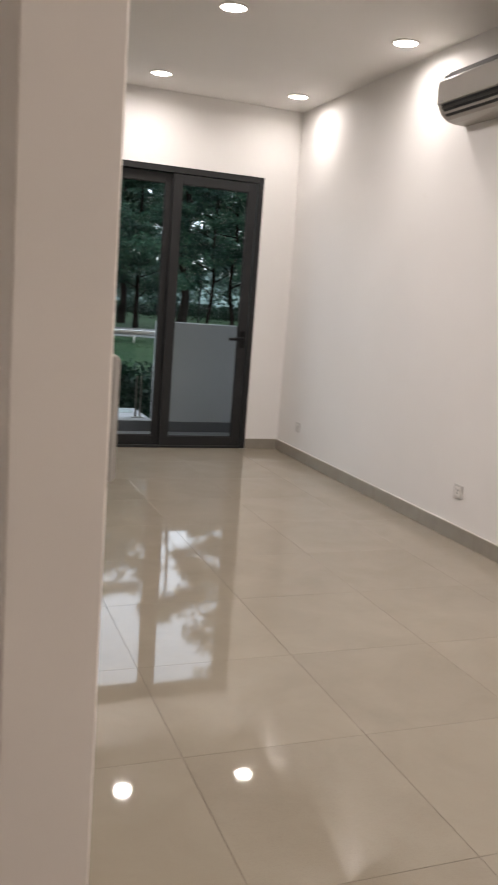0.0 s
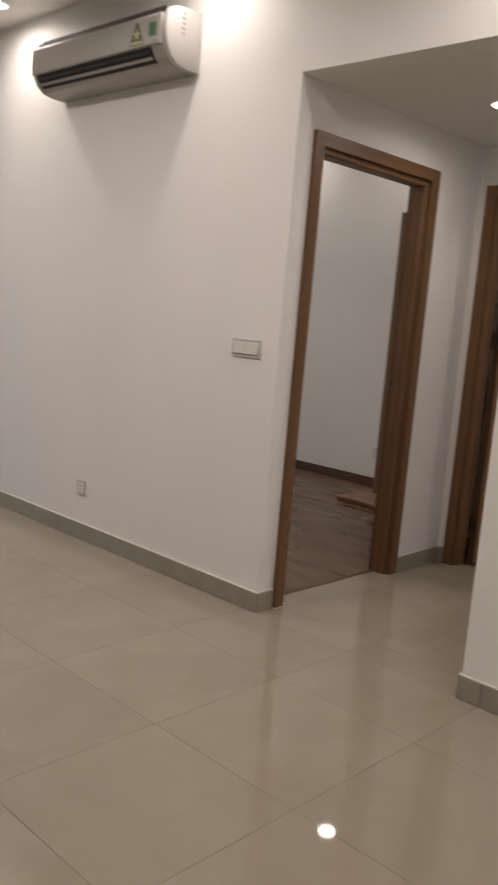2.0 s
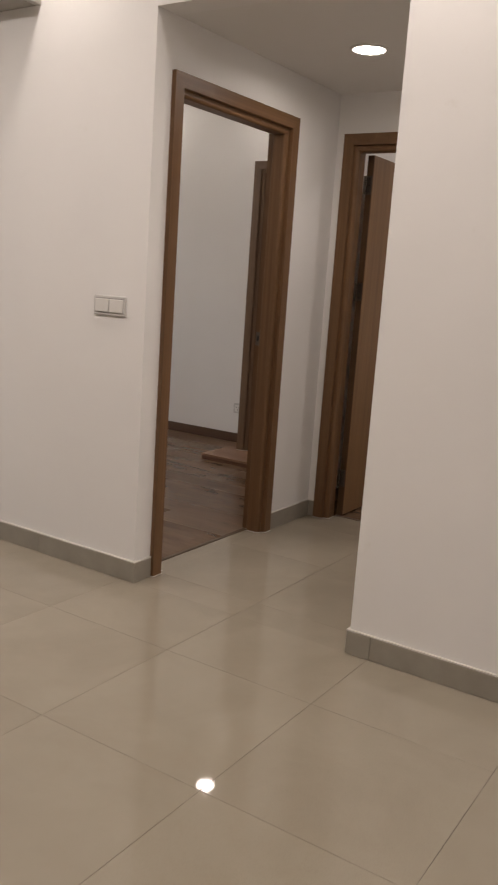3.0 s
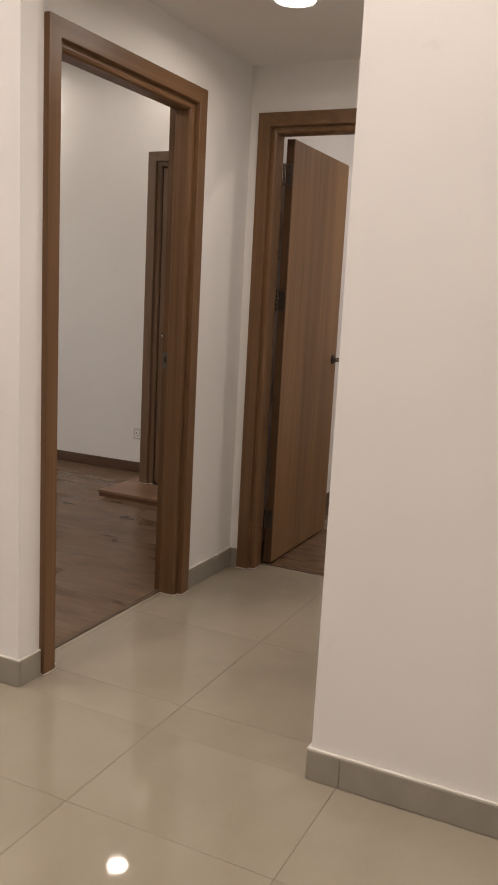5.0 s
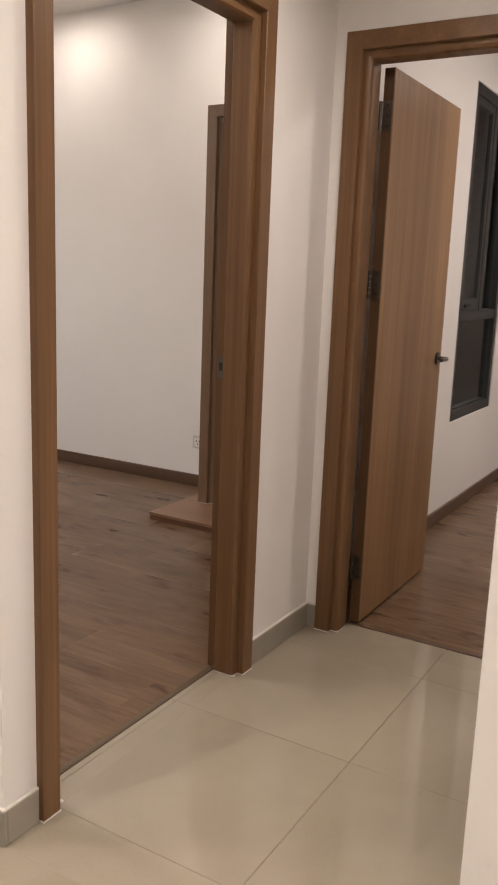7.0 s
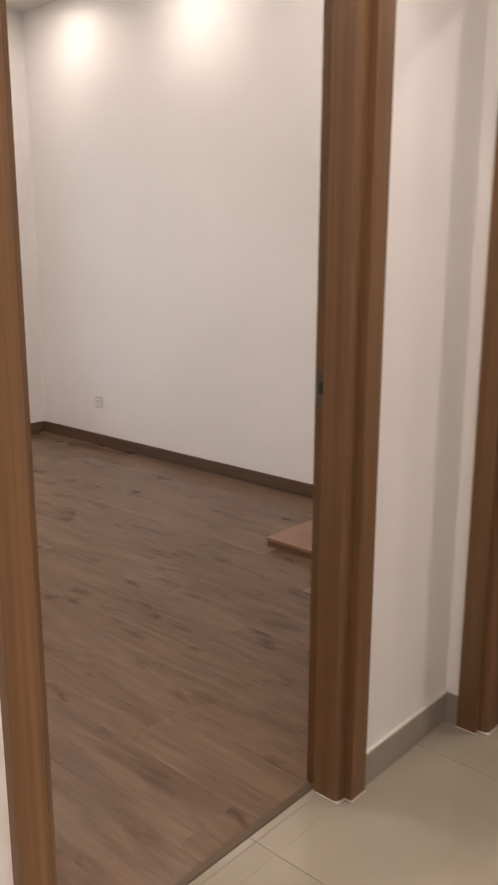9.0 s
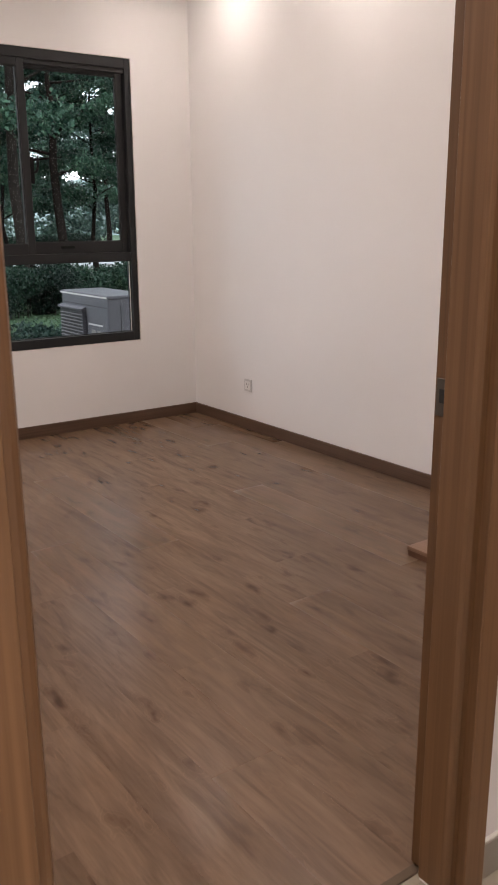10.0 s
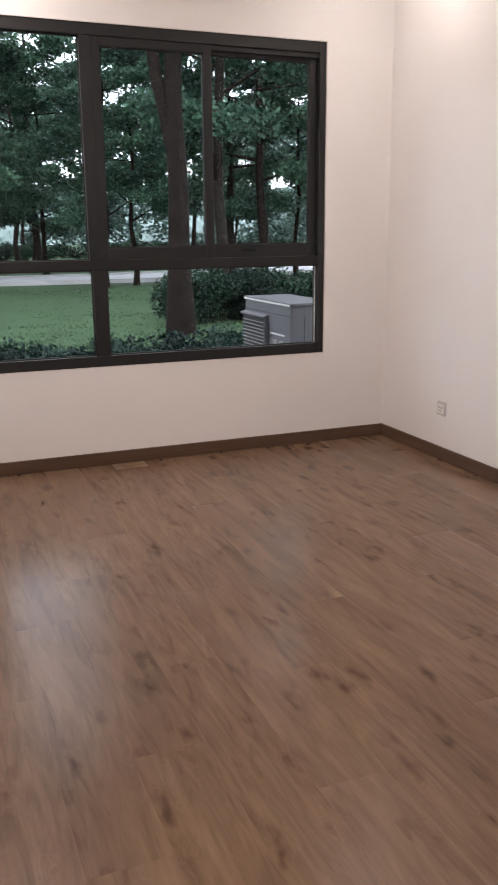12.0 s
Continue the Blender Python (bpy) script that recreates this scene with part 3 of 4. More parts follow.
def bedroom_window():
    win = setting("window_1", (0, 0, 0), "wide charcoal aluminium window with sliding upper sashes, closed", "window")
    y0, y1 = YW + 0.004, YW + 0.075
    part("window_frame", boxes((WA, y0, WL, WA + 0.046, y1, WH), (WB - 0.040, y0, WL, WB, y1, WH), (WA + 0.046, y0, WH - 0.060, WB - 0.040, y1, WH), (WA + 0.046, y0, WL, WB - 0.040, y1, WL + 0.060), bevel=0.002), FRAME, win)
    x1, z0, z1 = WB - 0.040, WL + 0.060, WH - 0.060
    part("transom", boxes((WA + 0.046, y0 + 0.004, 1.117, x1, y1, 1.172), bevel=0.002), FRAME, win)
    part("mullion", boxes((4.289, y0 + 0.002, 1.172, 4.350, y1, z1), bevel=0.002), FRAME, win)
    part("mullion", boxes((4.302, y0 + 0.002, z0, 4.381, y1, 1.117), bevel=0.002), FRAME, win)
    pane(win, WA + 0.046, 1.172, 4.289, z1, YW + 0.040)
    pane(win, WA + 0.046, z0, 4.302, 1.117, YW + 0.040)
    pane(win, 4.381, z0, x1, 1.117, YW + 0.040)
    inner = part("sash", ring(4.3503, 1.1723, 5.023, z1 - 0.0003, 0.046, YW + 0.010, YW + 0.038, low=0.064), FRAME, win)
    pane(inner, 4.396, 1.236, 4.977, z1 - 0.046, YW + 0.026)
    outer = part("sash", ring(4.980, 1.1723, x1 - 0.0003, z1 - 0.0003, 0.046, YW + 0.044, YW + 0.070, low=0.072), FRAME, win)
    pane(outer, 5.026, 1.244, x1 - 0.046, z1 - 0.046, YW + 0.058)
    part("head_track", boxes((5.0235, YW + 0.018, z1 - 0.026, x1 - 0.0003, YW + 0.0435, z1 - 0.0003), bevel=0.001), FRAME, win)
    lock = part("sash_lock", boxes((5.024, YW + 0.012, 1.60, 5.050, YW + 0.030, 1.76), bevel=0.004, seg=2), BLACK, inner, "black crescent lock")
    part("lock_lever", add_tube(bmesh.new(), [(5.046, YW + 0.014, 1.668), (5.058, YW + 0.004, 1.672), (5.066, YW - 0.004, 1.700), (5.068, YW - 0.006, 1.765)], [0.009, 0.009, 0.008, 0.006], 8), BLACK, lock, "", True)
    part("pull", boxes((5.205, YW + 0.034, 1.203, 5.300, YW + 0.0445, 1.222), bevel=0.003), BLACK, outer, "black finger pull")
    part("weather_strip", boxes((x1 - 0.009, YW + 0.030, z0 + 0.004, x1 - 0.005, YW + 0.036, 1.112)), SEAL, win, "pale sealant strip")
    part("reveal_bead", ring(WA - 0.004, WL - 0.004, WB + 0.004, WH + 0.004, 0.004, YW - 0.0025, YW + 0.006, 0), SEAL, win)


bedroom_window()

win2 = setting("window_2", (0, 0, 0), "tall charcoal aluminium window in the second room, closed", "window")
part("window_frame", ring(W2A, W2L, W2B, W2H, 0.055, Y2 + 0.006, Y2 + 0.072), FRAME, win2)
part("transom", boxes((W2A + 0.055, Y2 + 0.010, 1.124, W2B - 0.055, Y2 + 0.072, 1.178), bevel=0.002), FRAME, win2)
part("mullion", boxes((6.885, Y2 + 0.010, 1.178, 6.940, Y2 + 0.072, W2H - 0.055), bevel=0.002), FRAME, win2)
pane(win2, W2A + 0.055, W2L + 0.055, W2B - 0.055, 1.124, Y2 + 0.040)
sash2 = part("sash", ring(W2A + 0.0553, 1.1783, 6.8847, W2H - 0.0553, 0.044, Y2 + 0.014, Y2 + 0.042, low=0.068), FRAME, win2)
pane(sash2, W2A + 0.0993, 1.2463, 6.8407, W2H - 0.0993, Y2 + 0.028)
pane(win2, 6.940, 1.178, W2B - 0.055, W2H - 0.055, Y2 + 0.050)
part("pull", boxes((6.60, Y2 + 0.004, 1.196, 6.70, Y2 + 0.0145, 1.216), bevel=0.003), BLACK, sash2, "black finger pull")


def balcony_door():
    d = setting("balcony_door_1", (0, 0, 0), "charcoal aluminium balcony door with tall glass leaves, closed", "balcony door")
    part("door_frame", boxes((BDA, YB + 0.004, 0.0, BDA + 0.045, YB + 0.10, BDH), (BDB - 0.045, YB + 0.004, 0.0, BDB, YB + 0.10, BDH), (BDA + 0.045, YB + 0.004, BDH - 0.05, BDB - 0.045, YB + 0.10, BDH), (BDA + 0.045, YB + 0.004, -0.03, BDB - 0.045, YB + 0.10, 0.018), bevel=0.002), FRAME, d)
    leaves = [(0.60, 1.36, 0.045), (1.315, 2.045, 0.058), (2.022, 2.762, 0.012)]
    for k, (a, b, dy) in enumerate(leaves):
        y0, y1 = YB + dy, YB + dy + 0.036
        lf = part("glass_leaf", ring(a, 0.020, b, BDH - 0.054, 0.078, y0, y1, low=0.078), FRAME, d, "charcoal framed glass leaf")
        pane(lf, a + 0.078, 0.098, b - 0.078, BDH - 0.132, (y0 + y1) / 2)
    h = part("handle_plate", boxes((2.698, YB - 0.006, 0.90, 2.744, YB + 0.012, 1.05), bevel=0.004, seg=2), BLACK, lf, "black handle plate")
    part("lever", add_tube(bmesh.new(), [(2.72, YB + 0.004, 0.985), (2.72, YB - 0.032, 0.985), (2.712, YB - 0.042, 0.984), (2.585, YB - 0.042, 0.975)], [0.014, 0.014, 0.015, 0.012], 10), BLACK, h, "black lever", True)
    # thin black bar that draws the shadow between stile and frame
    part("stile_shadow_gap", boxes((2.764, YB + 0.030, 0.02, 2.766, YB + 0.04, BDH - 0.06)), GASKET, d)


balcony_door()


# ---- downlights ----
def downlight(x, y, z, power, label, group, r=0.070, spread=165):
    t = thing("downlight", (x, y, z), label, "ceiling lamp", group)
    bm = bmesh.new()
    prof = [(r, 0.001), (r + 0.016, 0.001), (r + 0.017, -0.002), (r + 0.012, -0.006), (r + 0.002, -0.007), (r, -0.004)]
    n = 40
    ringv = [[bm.verts.new((a * math.cos(2 * math.pi * k / n), a * math.sin(2 * math.pi * k / n), h)) for a, h in prof] for k in range(n)]
    for k in range(n):
        for j in range(len(prof)):
            bm.faces.new((ringv[k][j], ringv[(k + 1) % n][j], ringv[(k + 1) % n][(j + 1) % len(prof)], ringv[k][(j + 1) % len(prof)]))
    part("trim_ring", bm, PLASTIC, t, "white trim ring", True)
    part("diffuser", add_cyl(bmesh.new(), (0, 0, -0.001), (0, 0, -0.003), r, sides=40), LAMP_GLOW, t, "glowing diffuser")
    data = bpy.data.lights.new("downlight_beam", "AREA")
    data.shape, data.size, data.energy, data.color, data.spread = "DISK", 2 * r, power, LAMP_COLOR, radians(spread)
    lamp = new("downlight_beam", data)
    lamp.parent = t
    lamp.location = (0, 0, -0.012)


for y in (6.553, 4.908, 3.263, 1.618, -0.027, -1.672):
    for x in (1.747, 2.861):
        downlight(x, y, CEIL, LIVING_WATTS * (0.44 if x > 2 else 1.36) * (0.50 if y > 6 and x < 2 else 0.74 if y > 6 else 0.90 if x > 2 and y > 4 else 0.78 if x > 2 and 3 < y < 4 else 1.05 if y > 2 else 1.34 if x > 2 and y > 1 else 0.77), "round recessed downlight, lit, in the living room ceiling", "living room downlights")
downlight(3.929, 2.269, CEIL_C, CORRIDOR_WATTS, "round recessed downlight, lit, in the corridor ceiling", "")
# the row at x = 3.56 is unseen, added as stronger fill light
for x in (3.56, 5.81):
    for y in (4.13, 5.285, 6.41):
        downlight(5.75 if (x, y) == (5.81, 4.13) else x, y, CEIL_B, BEDROOM_WATTS * (0.38 if x > 5 else 1.60), "round recessed downlight, lit, in the bedroom ceiling; west row added as fill", "bedroom downlights")
for x in (5.9, 7.2):
    downlight(x, 1.5, CEIL_B, ROOM_WATTS, "round recessed downlight, lit, in the second room", "second room downlights")


# ---- switches, sockets and the intercom ----
def switch(at, turn):
    s = thing("light_switch", at, "white double rocker light switch beside the doorway", "light switch", turn=turn)
    part("plate", boxes((-0.091, -0.008, -0.042, 0.091, 0.0, 0.042), bevel=0.004, seg=2), PLATE, s)
    for k in (0, 1):
        part("rocker", extruded([(-0.013, -0.026), (-0.0145, 0.026), (-0.006, 0.028), (-0.006, -0.028)], 0, -0.077 + k * 0.081, -0.004 + k * 0.081, 0.0008), PLASTIC, s)
    part("seam", boxes((-0.080, -0.0086, -0.031, 0.080, -0.0078, -0.029), (-0.080, -0.0086, 0.029, 0.080, -0.0078, 0.031)), PRINT, s)


def socket(at, turn, label):
    s = thing("wall_socket", at, label, "socket", "wall sockets", turn)
    part("plate", boxes((-0.041, -0.009, -0.041, 0.041, 0.0, 0.041), bevel=0.004, seg=2), PLATE, s)
    part("insert", boxes((-0.028, -0.0115, -0.028, 0.028, -0.0088, 0.028), bevel=0.001), PLASTIC, s)
    part("slots", boxes((-0.013, -0.0122, 0.002, -0.009, -0.0114, 0.014), (0.009, -0.0122, 0.002, 0.013, -0.0114, 0.014), (-0.003, -0.0122, -0.016, 0.003, -0.0114, -0.006)), DARK_STEEL, s)


switch((X, 2.980, 1.192), -90)
socket((X, 4.196, 0.298), -90, "white square wall socket above the grey skirting")
socket((X, 6.592, 0.277), -90, "white square wall socket near the balcony corner")
socket((XR, 6.336, 0.303), -90, "white square wall socket near the bedroom corner")
socket((XR, 4.330, 0.287), -90, "white square wall socket beside the service door")
com = thing("intercom", (0.432, 1.285, 1.15), "slim silver wall intercom on the partition", "intercom", turn=90)
part("housing", boxes((-0.045, -0.010, -0.088, 0.045, 0.0, 0.088), bevel=0.005, seg=3), SILVER, com)
part("rim", boxes((-0.040, -0.0125, -0.083, 0.040, -0.0102, 0.083), bevel=0.001), IVORY, com)


# ---- air conditioner ----
def air_conditioner():
    ac = thing("air_conditioner", (X, 3.96, 2.43), "ivory split air conditioner mounted high on the wall", "air conditioner", turn=-90)
    # drawn with its back on y = 0, its front towards -y, its length along x
    L0, L1 = -0.640, 0.522
    cap = [(0.0, 0.0), (-0.09, 0.002), (-0.136, 0.013), (-0.174, 0.040), (-0.199, 0.080), (-0.211, 0.128), (-0.213, 0.178), (-0.205, 0.218), (-0.186, 0.246), (-0.152, 0.262), (-0.10, 0.268), (0.0, 0.268)]
    body = [(0.0, 0.0), (-0.09, 0.002), (-0.136, 0.013), (-0.174, 0.040), (-0.197, 0.080), (-0.205, 0.092), (-0.205, 0.216), (-0.184, 0.219), (-0.181, 0.254), (-0.10, 0.262), (0.0, 0.264)]
    part("body", extruded(body, 0, L0 + 0.045, L1 - 0.034, 0.0), IVORY, ac, "")
    part("end_cap", extruded(cap, 0, L1 - 0.034, L1, 0.005), CAP, ac, "white rounded end cap", True)
    part("end_cap", extruded(cap, 0, L0 + 0.033, L0 + 0.045, 0.003), CAP, ac, "white rounded end cap", True)
    part("front_panel", extruded([(-0.2060, 0.088), (-0.2145, 0.091), (-0.2165, 0.098), (-0.2165, 0.214), (-0.2140, 0.222), (-0.2060, 0.224)], 0, L0 + 0.040, L1 - 0.036, 0.0), IVORY, ac, "flat ivory front panel")
    # shade of the set-back band, laid in as a dark strip
    part("top_recess", boxes((L0 + 0.050, -0.1870, 0.221, L1 - 0.040, -0.1845, 0.252)), LOUVER, ac, "dark strip for the shade in the recess over the front panel")
    part("top_grille", boxes(*[(L0 + 0.06, -0.170 + k * 0.022, 0.256, L1 - 0.05, -0.159 + k * 0.022, 0.268) for k in range(6)]), LOUVER, ac, "dark top grille")
    part("air_outlet", extruded([(-0.2050, 0.0875), (-0.2010, 0.080), (-0.1790, 0.0425), (-0.160, 0.0265), (-0.160, 0.034), (-0.176, 0.048), (-0.198, 0.086)], 0, L0 + 0.075, L1 - 0.115), DARK_STEEL, ac, "dark air outlet")
    for u, v, mat in ((-0.2030, 0.071, LOUVER), (-0.1870, 0.046, IVORY)):
        part("louver", extruded([(u, v), (u - 0.003, v + 0.001), (u + 0.004, v - 0.009), (u + 0.007, v - 0.010)], 0, L0 + 0.08, L1 - 0.12), mat, ac, "slim horizontal louver")
    # stickers near the outer end
    def sticker(name, pts, material, lift=0.0012, parent=ac, label=""):
        def onto(x, v):
            return (x, -0.2165 - lift, v)
        bm = bmesh.new()
        f = bm.faces.new([bm.verts.new(onto(*q)) for q in pts])
        r = bmesh.ops.extrude_face_region(bm, geom=[f])
        bmesh.ops.translate(bm, verts=[v for v in r["geom"] if isinstance(v, bmesh.types.BMVert)], vec=(0, 0.001, 0))
        return part(name, bm, material, parent, label)
    tri = sticker("energy_sticker", [(0.262, 0.104), (0.365, 0.104), (0.323, 0.200), (0.304, 0.200)], OLIVE, label="olive triangular energy label")
    star = []
    for k in range(10):
        a, r = math.pi / 2 + k * math.pi / 5, 0.028 if k % 2 == 0 else 0.012
        star.append((0.314 + r * math.cos(a), 0.148 + r * math.sin(a)))
    sticker("star", star, YELLOW, 0.0022, tri)
    sticker("caption_bar", [(0.270, 0.108), (0.357, 0.108), (0.353, 0.118), (0.274, 0.118)], YELLOW, 0.0022, tri)
    card = sticker("green_sticker", [(0.402, 0.126), (0.456, 0.126), (0.456, 0.202), (0.402, 0.202)], GREEN, label="green printed label")
    sticker("caption_bar", [(0.406, 0.187), (0.452, 0.187), (0.452, 0.198), (0.406, 0.198)], IVORY, 0.0022, card)
    for k in range(4):
        sticker("text_bar", [(0.408, 0.131 + k * 0.013), (0.450, 0.131 + k * 0.013), (0.450, 0.135 + k * 0.013), (0.408, 0.135 + k * 0.013)], OLIVE, 0.0022, card)
    for k in range(5):
        part("printed_mark", boxes((L1 + 0.0002, -0.118 - 0.006 * (k % 2), 0.232 - k * 0.022, L1 + 0.0008, -0.104, 0.243 - k * 0.022)), PRINT, ac)
    part("badge", boxes((L0 + 0.075, -0.2185, 0.100, L0 + 0.105, -0.2165, 0.105)), PRINT, ac)
    part("sensor", boxes((0.44, -0.2180, 0.091, 0.47, -0.2165, 0.108)), PRINT, ac)


air_conditioner()


# ---- balcony ----
structure("balcony_floor", boxes((WEST - 0.12, OUT + 0.06, -0.15, 6.2, 8.02, -0.022)), BALCONY_TILE, "grey tiled balcony floor")
structure("balcony_kerb", boxes((WEST - 0.12, 8.02, -0.4, 2.205, 8.86, 0.085), bevel=0.01), RENDER_WHITE, "broad white rendered balcony kerb")
structure("balcony_parapet", boxes((2.205, 8.02, -0.4, 3.35, 8.16, 1.055), bevel=0.006), RENDER_WHITE, "white rendered balcony parapet")
structure("balcony_skirting", boxes((WEST - 0.12, 8.010, -0.022, 3.35, 8.02, 0.080)), DARK_SKIRT, "dark grey skirting tiles on the parapet and kerb")
structure("balcony_side_wall", boxes((3.35, OUT + 0.06, -0.4, 3.47, 8.16, 1.055), bevel=0.006), RENDER_WHITE, "white rendered side wall of the balcony")


def railing():
    r = thing("balcony_railing", (0, 0, 0), "stainless steel handrail with clear glass panels on the kerb", "railing")
    part("handrail", add_tube(bmesh.new(), [(WEST, 8.20, 0.925), (2.215, 8.20, 0.925)], [0.024, 0.024], 16), STEEL, r, "round steel handrail", True)
    for x in (2.085, 0.90, -0.30):
        p = part("post", boxes((x - 0.030, 8.185, 0.085, x - 0.016, 8.215, 0.50), (x + 0.016, 8.185, 0.085, x + 0.030, 8.215, 0.50), bevel=0.002), SATIN, r, "twin flat dull steel post")
        part("foot_plate", boxes((x - 0.06, 8.15, 0.085, x + 0.06, 8.25, 0.093), bevel=0.002), STEEL, p)
        part("bracket", add_tube(bmesh.new(), [(x - 0.075, 8.196, 0.83), (x - 0.075, 8.185, 0.845), (x - 0.075, 8.185, 0.89), (x - 0.075, 8.20, 0.91)], [0.012, 0.010, 0.009, 0.009], 8), STEEL, p, "", True)
    for a, b in ((0.96, 2.03), (-0.24, 0.84)):
        g = part("glass_panel", boxes((a, 8.196, 0.13, b, 8.204, 0.87)), CLEAR, r, "clear glass panel")
        g.visible_shadow = False


railing()


# ---- outdoor condenser unit ----
def condenser():
    u = thing("outdoor_condenser", (5.736, 7.50, GROUND), "light grey outdoor air conditioning unit with a louvred fan guard", "condenser")
    z1 = 1.170
    part("casing", boxes((0.0, 0.0, 0.08, 0.36, 0.84, z1), bevel=0.012, seg=2), UNIT, u)
    part("lid", boxes((-0.008, -0.008, z1, 0.368, 0.848, z1 + 0.022), bevel=0.008, seg=2), UNIT, u, "pressed steel lid")
    g = part("fan_guard", boxes((-0.022, 0.40, 0.30, -0.002, 0.83, 1.055), bevel=0.004), UNIT_DARK, u, "dark louvred fan guard")
    for k in range(28):
        z = 0.316 + k * 0.026
        part("slat", extruded([(-0.030, z), (-0.023, z + 0.004), (-0.023, z + 0.008), (-0.031, z + 0.004)], 1, 0.41, 0.82), SLAT, g)
    part("hood", extruded([(-0.040, 1.060), (-0.002, 1.070), (-0.002, 1.086), (-0.041, 1.070)], 1, 0.385, 0.84), UNIT, u, "sloping hood over the guard")
    part("hood_side", boxes((-0.034, 0.385, 0.30, -0.002, 0.394, 1.062)), UNIT, u)
    for k in range(2):
        part("label", boxes((-0.0015, 0.13 + k * 0.10, 0.83, 0.0, 0.20 + k * 0.10, 0.92)), PRINT, u, "printed grey label")
    for z in (0.955, 0.70):
        part("label", boxes((-0.0015, 0.10, z, 0.0, 0.35, z + 0.012)), PLASTIC, u, "thin white label line")
    part("lid_lip", boxes((-0.0105, 0.0, z1 + 0.001, -0.0085, 0.84, z1 + 0.013)), PLASTIC, u, "thin pale strip along the edge of the lid")
    for row in ((-0.0015, 0.375, 0.10, 0.0, 0.381, 1.02), (-0.0015, 0.02, 1.100, 0.0, 0.84, 1.105), (0.10, -0.0015, 0.10, 0.106, 0.0, 1.12)):
        part("panel_seam", boxes(row), UNIT_DARK, u)
    part("grip", boxes((0.22, -0.004, 0.90, 0.32, 0.001, 0.96), bevel=0.002), UNIT_DARK, u, "dark recessed grip")
    for y in (0.06, 0.72):
        part("foot", boxes((0.0, y, 0.0, 0.36, y + 0.07, 0.08), bevel=0.004), UNIT, u)


condenser()

# ---- grounds ----
bm = bmesh.new()
N = 70
xs = [-1500, -600, -250, -120] + [-60 + i * 3.4 for i in range(N // 2)] + [120, 250, 600, 1500]
ys = [-1500, -600, -200, -60, -20, 5] + [7.2 + i * 2.2 for i in range(N // 2)] + [110, 200, 600, 1500]
grid = [[bm.verts.new((x, y, GROUND + (0.10 * noise.noise(Vector((x * 0.06, y * 0.06, 0))) - 0.02 * max(0, min(1, (y - 30) / 30)) if 14 < y < 300 else 0))) for y in ys] for x in xs]
for i in range(len(xs) - 1):
    for j in range(len(ys) - 1):
        bm.faces.new((grid[i][j], grid[i + 1][j], grid[i + 1][j + 1], grid[i][j + 1]))
structure("ground", bm, GRASS, "mown green lawn under the trees")


def strip(points, width, z, lift, material, name, label):
    """A path of even width along a bent line, with its two kerbs."""
    bm = bmesh.new()
    left, right = [], []
    for i, p in enumerate(points):
        d = (Vector(points[min(i + 1, len(points) - 1)]) - Vector(points[max(i - 1, 0)])).normalized()
        s = Vector((-d.y, d.x)) * width / 2
        left.append(Vector(p) + s), right.append(Vector(p) - s)
    out = []
    for p, q in zip(left, right):
        out.append([bm.verts.new((p.x, p.y, z)), bm.verts.new((q.x, q.y, z)), bm.verts.new((q.x, q.y, z - lift)), bm.verts.new((p.x, p.y, z - lift))])
    for a, b in zip(out, out[1:]):
        for k in range(4):
            bm.faces.new((a[k], b[k], b[(k + 1) % 4], a[(k + 1) % 4]))
    ob = structure(name, bm, material, label)
    kb = bmesh.new()
    for side in (left, right):
        for p, q in zip(side, side[1:]):
            d = (q - p).normalized()
            s = Vector((-d.y, d.x)) * 0.07
            c = [p + s, q + s, q - s, p - s]
            lo, hi = [kb.verts.new((v.x, v.y, z - lift)) for v in c], [kb.verts.new((v.x, v.y, z + 0.07)) for v in c]
            kb.faces.new(hi), kb.faces.new(lo[::-1])
            for k in range(4):
                kb.faces.new((lo[k], lo[(k + 1) % 4], hi[(k + 1) % 4], hi[k]))
    part("kerb", kb, KERB, ob)


strip([(-60, 29.5), (-30, 30.6), (-12, 31.8), (5.0, 32.8), (11, 33.0), (16.6, 34.8), (24, 39.0), (44, 54.0), (80, 86)], 4.2, GROUND + 0.06, 0.25, PAVING, "park_path", "pale concrete park path between the trees")
structure("planting_bed", boxes((-2.0, 8.86, GROUND - 0.1, 16.0, 13.3, GROUND + 0.05)), SOIL, "dark soil of the planting bed along the facade")


